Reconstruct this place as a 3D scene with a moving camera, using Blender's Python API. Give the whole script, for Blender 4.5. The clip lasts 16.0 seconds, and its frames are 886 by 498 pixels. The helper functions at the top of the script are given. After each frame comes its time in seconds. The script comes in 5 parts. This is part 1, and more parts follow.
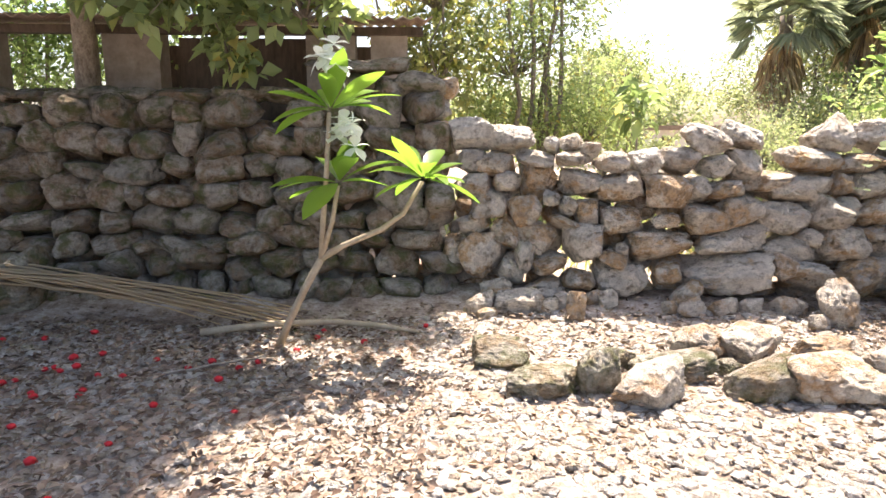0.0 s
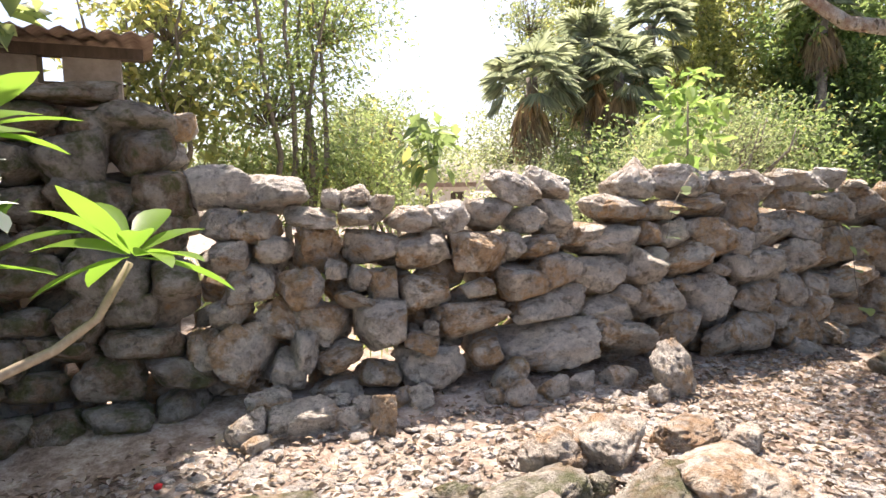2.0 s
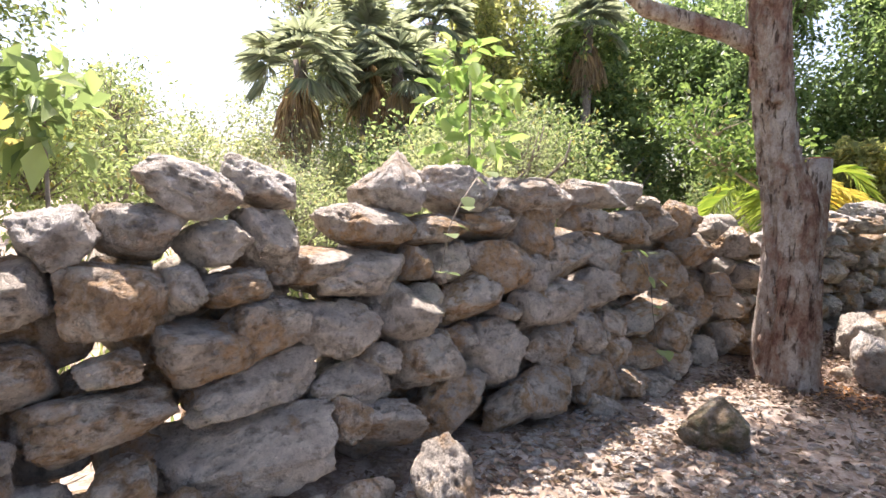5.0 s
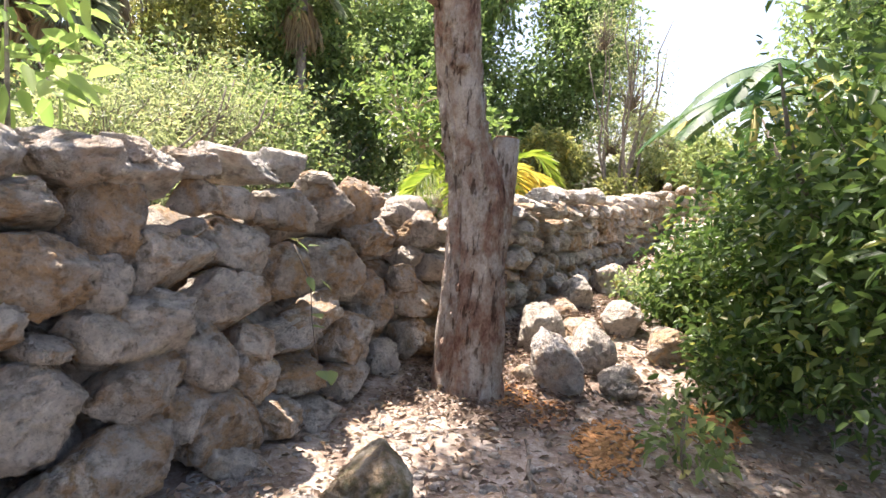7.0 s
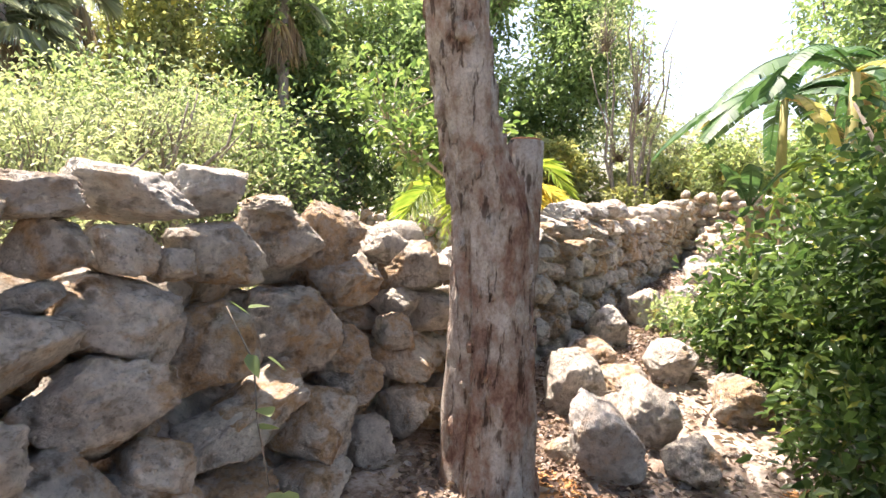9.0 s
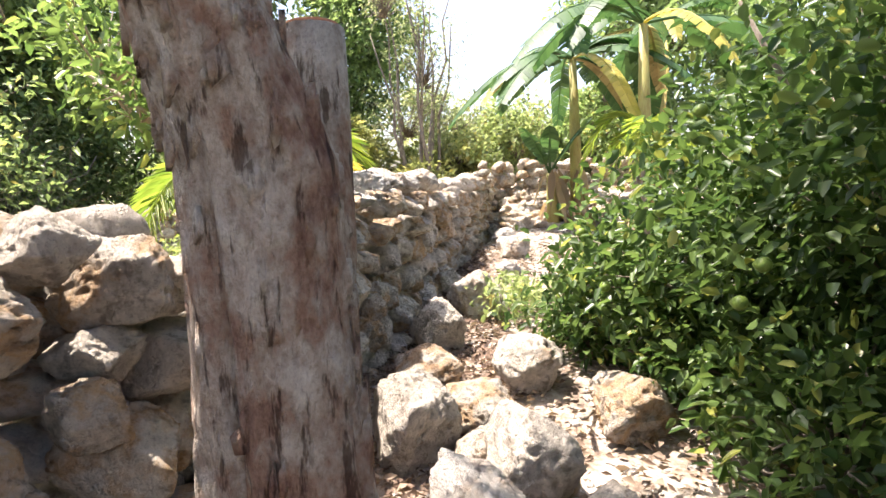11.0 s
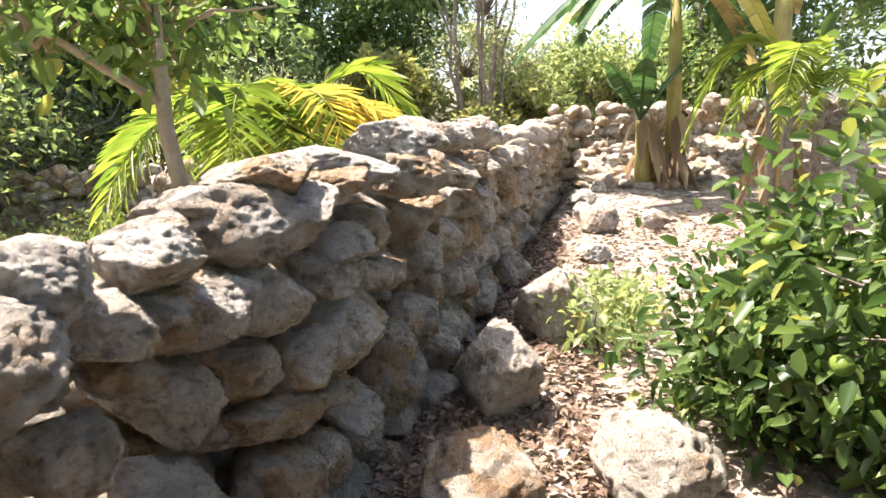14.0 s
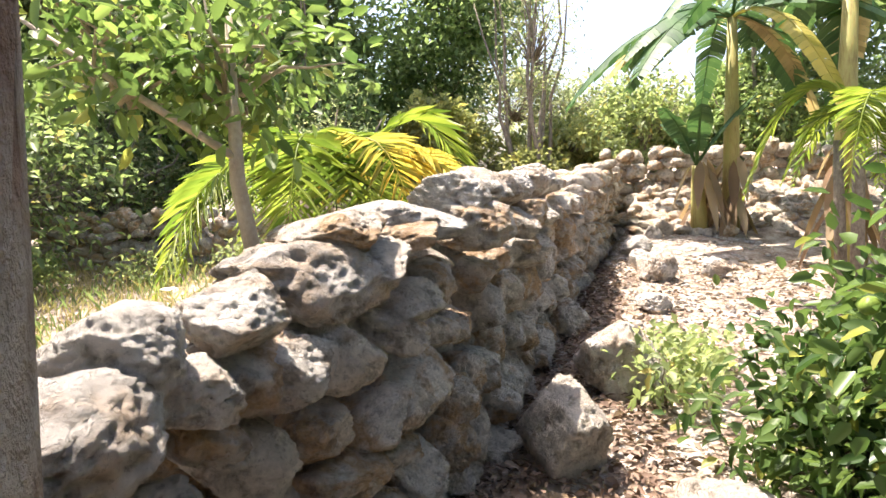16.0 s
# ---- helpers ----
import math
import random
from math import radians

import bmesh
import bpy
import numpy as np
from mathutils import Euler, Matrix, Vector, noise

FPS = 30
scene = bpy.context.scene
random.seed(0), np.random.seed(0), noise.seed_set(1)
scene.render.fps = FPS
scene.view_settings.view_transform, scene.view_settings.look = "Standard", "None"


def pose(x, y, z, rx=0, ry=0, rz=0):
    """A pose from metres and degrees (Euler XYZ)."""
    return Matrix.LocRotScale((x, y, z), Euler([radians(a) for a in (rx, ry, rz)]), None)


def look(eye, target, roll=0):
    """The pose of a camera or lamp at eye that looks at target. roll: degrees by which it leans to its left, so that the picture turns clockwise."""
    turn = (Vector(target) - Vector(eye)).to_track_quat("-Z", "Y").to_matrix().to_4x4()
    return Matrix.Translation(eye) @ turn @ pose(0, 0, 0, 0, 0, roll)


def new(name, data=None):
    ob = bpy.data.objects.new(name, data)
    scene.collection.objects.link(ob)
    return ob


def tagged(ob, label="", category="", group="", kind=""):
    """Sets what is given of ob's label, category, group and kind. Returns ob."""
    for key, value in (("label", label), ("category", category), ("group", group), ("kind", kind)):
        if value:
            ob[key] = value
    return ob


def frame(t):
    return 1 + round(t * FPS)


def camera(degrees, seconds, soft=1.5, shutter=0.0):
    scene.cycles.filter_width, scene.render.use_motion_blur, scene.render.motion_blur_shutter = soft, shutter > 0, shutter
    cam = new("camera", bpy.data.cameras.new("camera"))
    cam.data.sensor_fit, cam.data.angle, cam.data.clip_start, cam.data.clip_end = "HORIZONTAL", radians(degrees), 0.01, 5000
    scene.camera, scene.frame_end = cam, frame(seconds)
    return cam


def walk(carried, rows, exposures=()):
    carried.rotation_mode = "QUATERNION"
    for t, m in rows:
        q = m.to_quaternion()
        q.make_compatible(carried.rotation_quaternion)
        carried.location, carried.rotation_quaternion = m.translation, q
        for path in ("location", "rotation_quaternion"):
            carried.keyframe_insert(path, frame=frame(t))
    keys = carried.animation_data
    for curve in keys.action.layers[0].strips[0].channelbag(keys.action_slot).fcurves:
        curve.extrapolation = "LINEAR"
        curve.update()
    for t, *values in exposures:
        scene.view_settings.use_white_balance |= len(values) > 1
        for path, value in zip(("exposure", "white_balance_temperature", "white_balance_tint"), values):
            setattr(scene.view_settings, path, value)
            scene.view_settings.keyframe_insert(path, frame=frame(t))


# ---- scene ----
EXPOSURES = [(0.0, 1.7, 6850, 19), (1.5, 1.34, 6750, 20), (3.2, 1.25, 6500, 22), (5.5, 1.43, 6450, 23), (7.0, 1.6, 6600, 21), (9.7, 1.85, 6700, 20), (12.0, 1.7, 6600, 18), (13.0, 1.7, 6700, 18), (16.0, 1.68, 6700, 18)]
cam = camera(71.40, 16.0)
# seconds, eye x y z, then yaw (left of +y), pitch and roll in degrees
PATH = [
    (0.0, -3.463, -4.698, 1.440, -3.17, -10.76, -0.02),
    (0.5, -3.347, -4.352, 1.398, -17.55, -11.90, 0.48),
    (1.0, -3.340, -4.071, 1.389, -16.54, -10.79, 2.30),
    (1.5, -3.320, -3.799, 1.392, -16.70, -9.43, 1.37),
    (2.0, -3.279, -3.402, 1.376, -24.80, -5.44, -1.27),
    (2.5, -3.115, -3.078, 1.354, -31.41, -8.71, 3.46),
    (3.0, -2.854, -2.872, 1.368, -31.62, -6.76, 2.27),
    (3.2, -2.772, -2.793, 1.369, -31.64, -6.93, 2.39),
    (5.3, -1.916, -2.142, 1.399, -47.84, -5.64, 2.05),
    (5.5, -1.815, -2.110, 1.398, -50.74, -6.02, 2.65),
    (6.0, -1.464, -1.987, 1.420, -64.16, -4.91, 2.80),
    (6.5, -1.108, -1.965, 1.413, -65.86, -4.06, 3.42),
    (7.0, -0.800, -1.978, 1.430, -69.29, -6.82, 4.56),
    (7.5, -0.479, -1.792, 1.441, -72.23, -3.95, 2.33),
    (8.0, -0.271, -1.659, 1.449, -76.75, -4.63, 4.03),
    (8.5, -0.007, -1.611, 1.456, -73.94, -3.99, 5.74),
    (9.0, 0.215, -1.565, 1.440, -69.30, -5.34, 2.16),
    (9.5, 0.517, -1.427, 1.426, -80.10, -2.22, -1.20),
    (9.7, 0.632, -1.386, 1.413, -84.00, -3.08, 1.38),
    (11.8, 2.247, -1.175, 1.255, -89.87, -8.64, -3.05),
    (12.0, 2.406, -1.195, 1.285, -89.35, -9.80, -2.29),
    (12.5, 2.676, -1.158, 1.350, -88.97, -8.12, -1.54),
    (13.0, 2.832, -1.060, 1.386, -94.79, -8.55, -3.25),
    (13.5, 3.007, -1.079, 1.347, -95.30, -12.40, -0.96),
    (14.0, 3.135, -1.142, 1.346, -82.89, -11.17, -1.64),
    (14.5, 3.177, -1.088, 1.375, -81.18, -8.87, -1.47),
    (15.0, 3.161, -1.070, 1.382, -82.01, -8.32, -2.02),
    (15.5, 3.162, -1.056, 1.384, -79.86, -7.34, -1.57),
    (16.0, 3.159, -1.052, 1.394, -78.92, -7.31, -1.67),
]


def aim(x, y, z, yaw, pitch, roll):
    a, p = radians(yaw), radians(pitch)
    way = Vector((-math.sin(a) * math.cos(p), math.cos(a) * math.cos(p), math.sin(p)))
    return look((x, y, z), Vector((x, y, z)) + way, roll)


walk(cam, [(t, aim(*row)) for t, *row in PATH], EXPOSURES)

# ---- world and light ----
SUN_AZ, SUN_EL = 30.0, 66.0  # degrees: azimuth from +y towards +x, and elevation
world = bpy.data.worlds.new("sky")
scene.world = world
world.use_nodes = True
wn = world.node_tree.nodes
sky = wn.new("ShaderNodeTexSky")
sky.sky_type = "NISHITA"
sky.sun_disc = False
sky.sun_elevation, sky.sun_rotation = radians(SUN_EL), radians(SUN_AZ)
sky.dust_density = 3.0
wn["Background"].inputs["Strength"].default_value = 0.125
world.node_tree.links.new(sky.outputs[0], wn["Background"].inputs["Color"])
sun = new("sun", bpy.data.lights.new("sun", "SUN"))
sun.data.energy, sun.data.angle, sun.data.color = 4.8, radians(0.6), (1.0, 0.94, 0.84)
sun_way = Vector((math.sin(radians(SUN_AZ)) * math.cos(radians(SUN_EL)),
                  math.cos(radians(SUN_AZ)) * math.cos(radians(SUN_EL)), math.sin(radians(SUN_EL))))
sun.matrix_world = look(sun_way * 40, (0, 0, 0))

# ---- materials ----


def ramp(nt, fac, stops):
    r = nt.nodes.new("ShaderNodeValToRGB")
    while len(r.color_ramp.elements) < len(stops):
        r.color_ramp.elements.new(0.5)
    for e, (pos, col) in zip(r.color_ramp.elements, stops):
        e.position, e.color = pos, (*col, 1)
    nt.links.new(fac, r.inputs[0])
    return r.outputs[0]


def tex(nt, kind, scale, coord, detail=6.0, rough=0.6):
    n = nt.nodes.new("ShaderNodeTex" + kind)
    n.inputs["Scale"].default_value = scale
    if kind == "Noise":
        n.inputs["Detail"].default_value, n.inputs["Roughness"].default_value = detail, rough
    nt.links.new(coord, n.inputs["Vector"])
    return n


def math_node(nt, op, a, b):
    n = nt.nodes.new("ShaderNodeMath")
    n.operation = op
    for i, v in enumerate((a, b)):
        if isinstance(v, (int, float)):
            n.inputs[i].default_value = v
        else:
            nt.links.new(v, n.inputs[i])
    return n.outputs[0]


def mix(nt, fac, a, b, blend="MIX"):
    n = nt.nodes.new("ShaderNodeMix")
    n.data_type, n.blend_type = "RGBA", blend
    for slot, v in ((0, fac), (6, a), (7, b)):
        if isinstance(v, (int, float)):
            n.inputs[slot].default_value = v
        elif isinstance(v, tuple):
            n.inputs[slot].default_value = (*v, 1)
        else:
            nt.links.new(v, n.inputs[slot])
    return n.outputs[2]


def start(name):
    m = bpy.data.materials.new(name)
    m.use_nodes = True
    nt = m.node_tree
    return m, nt, nt.nodes["Principled BSDF"], nt.nodes.new("ShaderNodeNewGeometry")


def bump(nt, bsdf, height, strength, dist):
    b = nt.nodes.new("ShaderNodeBump")
    b.inputs["Strength"].default_value, b.inputs["Distance"].default_value = strength, dist
    nt.links.new(height, b.inputs["Height"])
    nt.links.new(b.outputs[0], bsdf.inputs["Normal"])


def stone_material(name, pale, mid, brown, moss=0.0, island=False):
    """Weathered limestone: pale and grey patches, ochre stains, pits and grain."""
    m, nt, bsdf, geo = start(name)
    pos = geo.outputs["Position"]
    if island:
        rnd = geo.outputs["Random Per Island"]
    else:
        rnd = nt.nodes.new("ShaderNodeObjectInfo").outputs["Random"]
    shift = nt.nodes.new("ShaderNodeVectorMath")
    shift.operation = "ADD"
    nt.links.new(pos, shift.inputs[0])
    nt.links.new(math_node(nt, "MULTIPLY", rnd, 37.0), shift.inputs[1])
    co = shift.outputs[0]
    big = tex(nt, "Noise", 3.6, co, 5.0, 0.62).outputs[0]
    fine = tex(nt, "Noise", 22.0, co, 8.0, 0.72).outputs[0]
    pits = tex(nt, "Voronoi", 46.0, co).outputs["Distance"]
    holes = tex(nt, "Noise", 13.0, co, 4.0, 0.55).outputs[0]
    tone = math_node(nt, "ADD", math_node(nt, "MULTIPLY", big, 0.8), math_node(nt, "MULTIPLY", rnd, 0.5))
    col = ramp(nt, tone, [(0.36, mid), (0.46, pale), (0.54, mid), (0.61, brown), (0.68, mid), (0.76, pale), (0.83, brown), (0.92, pale)])
    grime = ramp(nt, fine, [(0.30, (0.42, 0.40, 0.38)), (0.45, (0.88, 0.88, 0.87)), (0.60, (1.08, 1.08, 1.08)), (0.74, (1.25, 1.24, 1.22))])
    col = mix(nt, 0.75, col, grime, "MULTIPLY")
    stain = ramp(nt, holes, [(0.34, (0.26, 0.23, 0.20)), (0.46, (1, 1, 1))])
    col = mix(nt, 0.6, col, stain, "MULTIPLY")
    if moss:
        where = ramp(nt, tex(nt, "Noise", 7.0, co, 6.0, 0.65).outputs[0], [(0.52 - 0.2 * moss, (0, 0, 0)), (0.62, (1, 1, 1))])
        col = mix(nt, math_node(nt, "MULTIPLY", where, 0.8), col, (0.10, 0.115, 0.035))
    speck = ramp(nt, tex(nt, "Noise", 60.0, co, 5.0, 0.75).outputs[0], [(0.36, (0.35, 0.33, 0.31)), (0.44, (1, 1, 1)), (0.62, (1, 1, 1)), (0.70, (1.3, 1.3, 1.28))])
    col = mix(nt, 0.45, col, speck, "MULTIPLY")
    nt.links.new(col, bsdf.inputs["Base Color"])
    bsdf.inputs["Roughness"].default_value = 0.92
    bsdf.inputs["Specular IOR Level"].default_value = 0.2
    h = math_node(nt, "ADD", math_node(nt, "MULTIPLY", fine, 0.7), math_node(nt, "MULTIPLY", math_node(nt, "MINIMUM", pits, 0.35), 0.9))
    h = math_node(nt, "ADD", h, math_node(nt, "MULTIPLY", math_node(nt, "MINIMUM", holes, 0.45), 2.0))
    lumps = tex(nt, "Noise", 9.0, co, 3.0, 0.5).outputs[0]
    grain = tex(nt, "Noise", 75.0, co, 8.0, 0.8).outputs[0]
    h = math_node(nt, "ADD", h, math_node(nt, "MULTIPLY", lumps, 0.4))
    h = math_node(nt, "ADD", h, math_node(nt, "MULTIPLY", grain, 0.55))
    bump(nt, bsdf, h, 1.0, 0.05)
    return m


def leaf_material(name, dark, light, yellow=None, through_light=0.45, gloss=0.45, glow=(1.08, 1.12, 0.78)):
    m, nt, bsdf, geo = start(name)
    rnd = geo.outputs["Random Per Island"]
    stops = [(0.0, dark), (0.75, light)]
    if yellow:
        stops += [(0.93, light), (0.96, yellow)]
    col = ramp(nt, rnd, stops)
    vary = ramp(nt, tex(nt, "Noise", 1.3, geo.outputs["Position"], 3.0).outputs[0], [(0.3, (0.6, 0.66, 0.6)), (0.7, (1.2, 1.15, 1.0))])
    col = mix(nt, 0.7, col, vary, "MULTIPLY")
    nt.links.new(col, bsdf.inputs["Base Color"])
    bsdf.inputs["Roughness"].default_value = gloss
    bsdf.inputs["Specular IOR Level"].default_value = 0.35
    tr = nt.nodes.new("ShaderNodeBsdfTranslucent")
    warm = mix(nt, 0.7, col, glow, "MULTIPLY")
    bright = mix(nt, 1.0, warm, (1.6, 1.6, 1.6), "MULTIPLY")
    nt.links.new(bright, tr.inputs["Color"])
    ms = nt.nodes.new("ShaderNodeMixShader")
    ms.inputs[0].default_value = through_light
    nt.links.new(bsdf.outputs[0], ms.inputs[1])
    nt.links.new(tr.outputs[0], ms.inputs[2])
    nt.links.new(ms.outputs[0], nt.nodes["Material Output"].inputs["Surface"])
    return m


def rough_material(name, stops, scale=8.0, stretch=(1, 1, 1), strength=0.6, dist=0.02, rough=0.85, island=0.0, fine=4.0):
    m, nt, bsdf, geo = start(name)
    mp = nt.nodes.new("ShaderNodeMapping")
    mp.inputs["Scale"].default_value = stretch
    nt.links.new(geo.outputs["Position"], mp.inputs["Vector"])
    n1 = tex(nt, "Noise", scale, mp.outputs[0], 7.0, 0.65).outputs[0]
    n2 = tex(nt, "Noise", scale * fine, mp.outputs[0], 6.0, 0.7).outputs[0]
    f = math_node(nt, "ADD", math_node(nt, "MULTIPLY", n1, 0.65), math_node(nt, "MULTIPLY", n2, 0.35))
    if island:
        f = math_node(nt, "ADD", f, math_node(nt, "MULTIPLY", math_node(nt, "SUBTRACT", geo.outputs["Random Per Island"], 0.5), island))
    nt.links.new(ramp(nt, f, stops), bsdf.inputs["Base Color"])
    bsdf.inputs["Roughness"].default_value = rough
    bsdf.inputs["Specular IOR Level"].default_value = 0.25
    bump(nt, bsdf, f, strength, dist)
    return m


def bark_material():
    """Flaking bark: grey plates over red-brown patches, with dark upright cracks."""
    m, nt, bsdf, geo = start("grey_brown_bark")

    def at_scale(stretch):
        mp = nt.nodes.new("ShaderNodeMapping")
        mp.inputs["Scale"].default_value = stretch
        nt.links.new(geo.outputs["Position"], mp.inputs["Vector"])
        return mp.outputs[0]

    patch = tex(nt, "Noise", 4.5, at_scale((1, 1, 0.6)), 5.0, 0.6).outputs[0]
    plate = tex(nt, "Noise", 17.0, at_scale((1, 1, 0.7)), 6.0, 0.65).outputs[0]
    crack = tex(nt, "Noise", 26.0, at_scale((1, 1, 0.22)), 4.0, 0.6).outputs[0]
    grain = tex(nt, "Noise", 70.0, at_scale((1, 1, 0.8)), 6.0, 0.75).outputs[0]
    f = math_node(nt, "ADD", math_node(nt, "MULTIPLY", patch, 0.62), math_node(nt, "MULTIPLY", plate, 0.38))
    col = ramp(nt, f, [(0.38, (0.20, 0.10, 0.07)), (0.45, (0.36, 0.23, 0.165)), (0.50, (0.42, 0.33, 0.26)), (0.56, (0.56, 0.49, 0.41)), (0.64, (0.68, 0.63, 0.56))])
    lines = ramp(nt, crack, [(0.36, (0.22, 0.17, 0.14)), (0.43, (1, 1, 1))])
    col = mix(nt, 0.85, col, lines, "MULTIPLY")
    col = mix(nt, 0.6, col, ramp(nt, grain, [(0.34, (0.55, 0.5, 0.46)), (0.5, (1, 1, 1)), (0.68, (1.25, 1.24, 1.22))]), "MULTIPLY")
    nt.links.new(col, bsdf.inputs["Base Color"])
    bsdf.inputs["Roughness"].default_value = 0.85
    bsdf.inputs["Specular IOR Level"].default_value = 0.3
    h = math_node(nt, "ADD", math_node(nt, "MULTIPLY", plate, 1.0), math_node(nt, "MULTIPLY", math_node(nt, "MINIMUM", crack, 0.46), 2.2))
    h = math_node(nt, "ADD", h, math_node(nt, "MULTIPLY", grain, 0.35))
    bump(nt, bsdf, h, 1.0, 0.05)
    return m


PALE, GREY, OCHRE = (0.77, 0.695, 0.585), (0.56, 0.50, 0.42), (0.56, 0.38, 0.22)
M_STONE = stone_material("limestone", PALE, GREY, OCHRE)
# limestone darkened in colour for the tall wall's shade, with sparse moss patches
M_SHADED = stone_material("shade_darkened_limestone", (0.46, 0.41, 0.34), (0.31, 0.28, 0.235), (0.29, 0.21, 0.14), moss=0.15)
M_RUBBLE = stone_material("limestone_rubble", PALE, GREY, OCHRE, island=True)
M_MOSSY = stone_material("mossy_limestone", (0.62, 0.57, 0.46), (0.42, 0.38, 0.31), (0.36, 0.27, 0.17), moss=0.3)
M_TAN = stone_material("tan_limestone", (0.80, 0.72, 0.59), (0.56, 0.49, 0.40), (0.50, 0.33, 0.19))
M_GRAVEL = stone_material("gravel_chips", (0.78, 0.73, 0.66), (0.58, 0.53, 0.47), (0.52, 0.43, 0.33), island=True)
M_LITTER = leaf_material("dry_leaf_litter", (0.11, 0.072, 0.055), (0.38, 0.29, 0.23), None, 0.15, 0.8)
M_BARK = bark_material()
M_TWIG = rough_material("thin_grey_bark", [(0.35, (0.12, 0.095, 0.07)), (0.65, (0.36, 0.31, 0.25))], 14.0, (1, 1, 0.5), 0.5, 0.01)
M_WOOD = rough_material("cut_wood", [(0.35, (0.34, 0.13, 0.07)), (0.65, (0.54, 0.26, 0.14))], 14.0, (1, 1, 1), 0.4, 0.01)
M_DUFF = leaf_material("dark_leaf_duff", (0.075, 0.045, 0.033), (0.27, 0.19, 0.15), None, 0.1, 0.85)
M_DRY = leaf_material("dry_thatch", (0.22, 0.14, 0.09), (0.54, 0.42, 0.29), None, 0.3, 0.8)
M_SAWDUST = rough_material("sawdust", [(0.3, (0.42, 0.19, 0.07)), (0.7, (0.66, 0.36, 0.15))], 30.0, (1, 1, 1), 0.8, 0.01, 0.95)
M_BLOCK = rough_material("grey_render", [(0.3, (0.20, 0.17, 0.14)), (0.7, (0.40, 0.36, 0.31))], 3.0, (1, 1, 1), 0.5, 0.01)
M_WHITE = rough_material("whitewash", [(0.3, (0.62, 0.58, 0.55)), (0.7, (0.80, 0.78, 0.76))], 2.0, (1, 1, 1), 0.3, 0.01)
# beam, panel and window colour; also stands for the shed's dim inside
M_DARKGAP = rough_material("dark_wood_and_gap", [(0.3, (0.05, 0.04, 0.032)), (0.7, (0.14, 0.11, 0.085))], 6.0, (1, 1, 0.3), 0.5, 0.01)
M_RUST = rough_material("rusty_sheet", [(0.3, (0.16, 0.10, 0.075)), (0.6, (0.32, 0.25, 0.20)), (0.75, (0.45, 0.41, 0.37))], 4.0, (1, 1, 1), 0.4, 0.01, 0.6)
M_RED = rough_material("red_fruit", [(0.3, (0.42, 0.012, 0.02)), (0.7, (0.62, 0.03, 0.035))], 30.0, (1, 1, 1), 0.2, 0.005, 0.45)
M_PETAL = leaf_material("white_petal", (0.80, 0.80, 0.78), (0.84, 0.84, 0.82), None, 0.5, 0.5, (1, 1, 1))
M_STEM = rough_material("smooth_tan_stem", [(0.3, (0.27, 0.21, 0.14)), (0.7, (0.46, 0.39, 0.28))], 16.0, (1, 1, 0.7), 0.3, 0.004, 0.7)
M_BANSTEM = rough_material("banana_stem", [(0.3, (0.22, 0.15, 0.06)), (0.5, (0.44, 0.38, 0.14)), (0.7, (0.34, 0.38, 0.13))], 5.0, (3, 3, 0.5), 0.3, 0.01, 0.55)
L_PLUM = leaf_material("plumeria_leaf", (0.07, 0.17, 0.03), (0.20, 0.33, 0.05), (0.45, 0.42, 0.05), 0.5, 0.35)
L_CITRUS = leaf_material("glossy_citrus_leaf", (0.034, 0.075, 0.022), (0.115, 0.18, 0.055), (0.26, 0.28, 0.075), 0.34, 0.36)
L_MID = leaf_material("mid_green_leaf", (0.11, 0.165, 0.07), (0.27, 0.345, 0.15), (0.42, 0.36, 0.14), 0.45)
L_PALE = leaf_material("pale_green_leaf", (0.15, 0.20, 0.09), (0.34, 0.40, 0.19), (0.40, 0.34, 0.12), 0.45)
L_FEATHER = leaf_material("feathery_leaf", (0.15, 0.185, 0.10), (0.36, 0.40, 0.235), (0.42, 0.38, 0.22), 0.45)
L_OLIVE = leaf_material("olive_leaf", (0.16, 0.185, 0.075), (0.40, 0.405, 0.18), (0.50, 0.42, 0.14), 0.45)
L_DEEP = leaf_material("deep_green_leaf", (0.095, 0.155, 0.07), (0.27, 0.36, 0.16), None, 0.45)
L_LIME = leaf_material("lime_leaf", (0.17, 0.28, 0.08), (0.36, 0.47, 0.18), None, 0.4)
L_PALM = leaf_material("fan_palm_leaf", (0.17, 0.20, 0.15), (0.37, 0.40, 0.32), None, 0.45)
L_ARECA = leaf_material("yellow_palm_leaf", (0.30, 0.29, 0.07), (0.58, 0.47, 0.11), (0.62, 0.42, 0.07), 0.45)
L_GREENPALM = leaf_material("green_palm_leaf", (0.11, 0.19, 0.03), (0.27, 0.33, 0.06), None, 0.45)
L_BANANA = leaf_material("banana_leaf", (0.03, 0.085, 0.03), (0.075, 0.155, 0.055), None, 0.25, 0.5)
L_BANDRY = leaf_material("dry_banana_leaf", (0.36, 0.27, 0.14), (0.58, 0.47, 0.27), None, 0.4, 0.7)
L_GOLD = leaf_material("yellowing_leaf", (0.36, 0.34, 0.07), (0.50, 0.44, 0.12), None, 0.4)
L_SAP = leaf_material("young_tree_leaf", (0.06, 0.115, 0.035), (0.19, 0.27, 0.085), (0.34, 0.36, 0.10), 0.42)
L_GRASS = leaf_material("dry_grass_blade", (0.20, 0.19, 0.07), (0.50, 0.43, 0.24), None, 0.3, 0.7)

# ---- mesh helpers ----


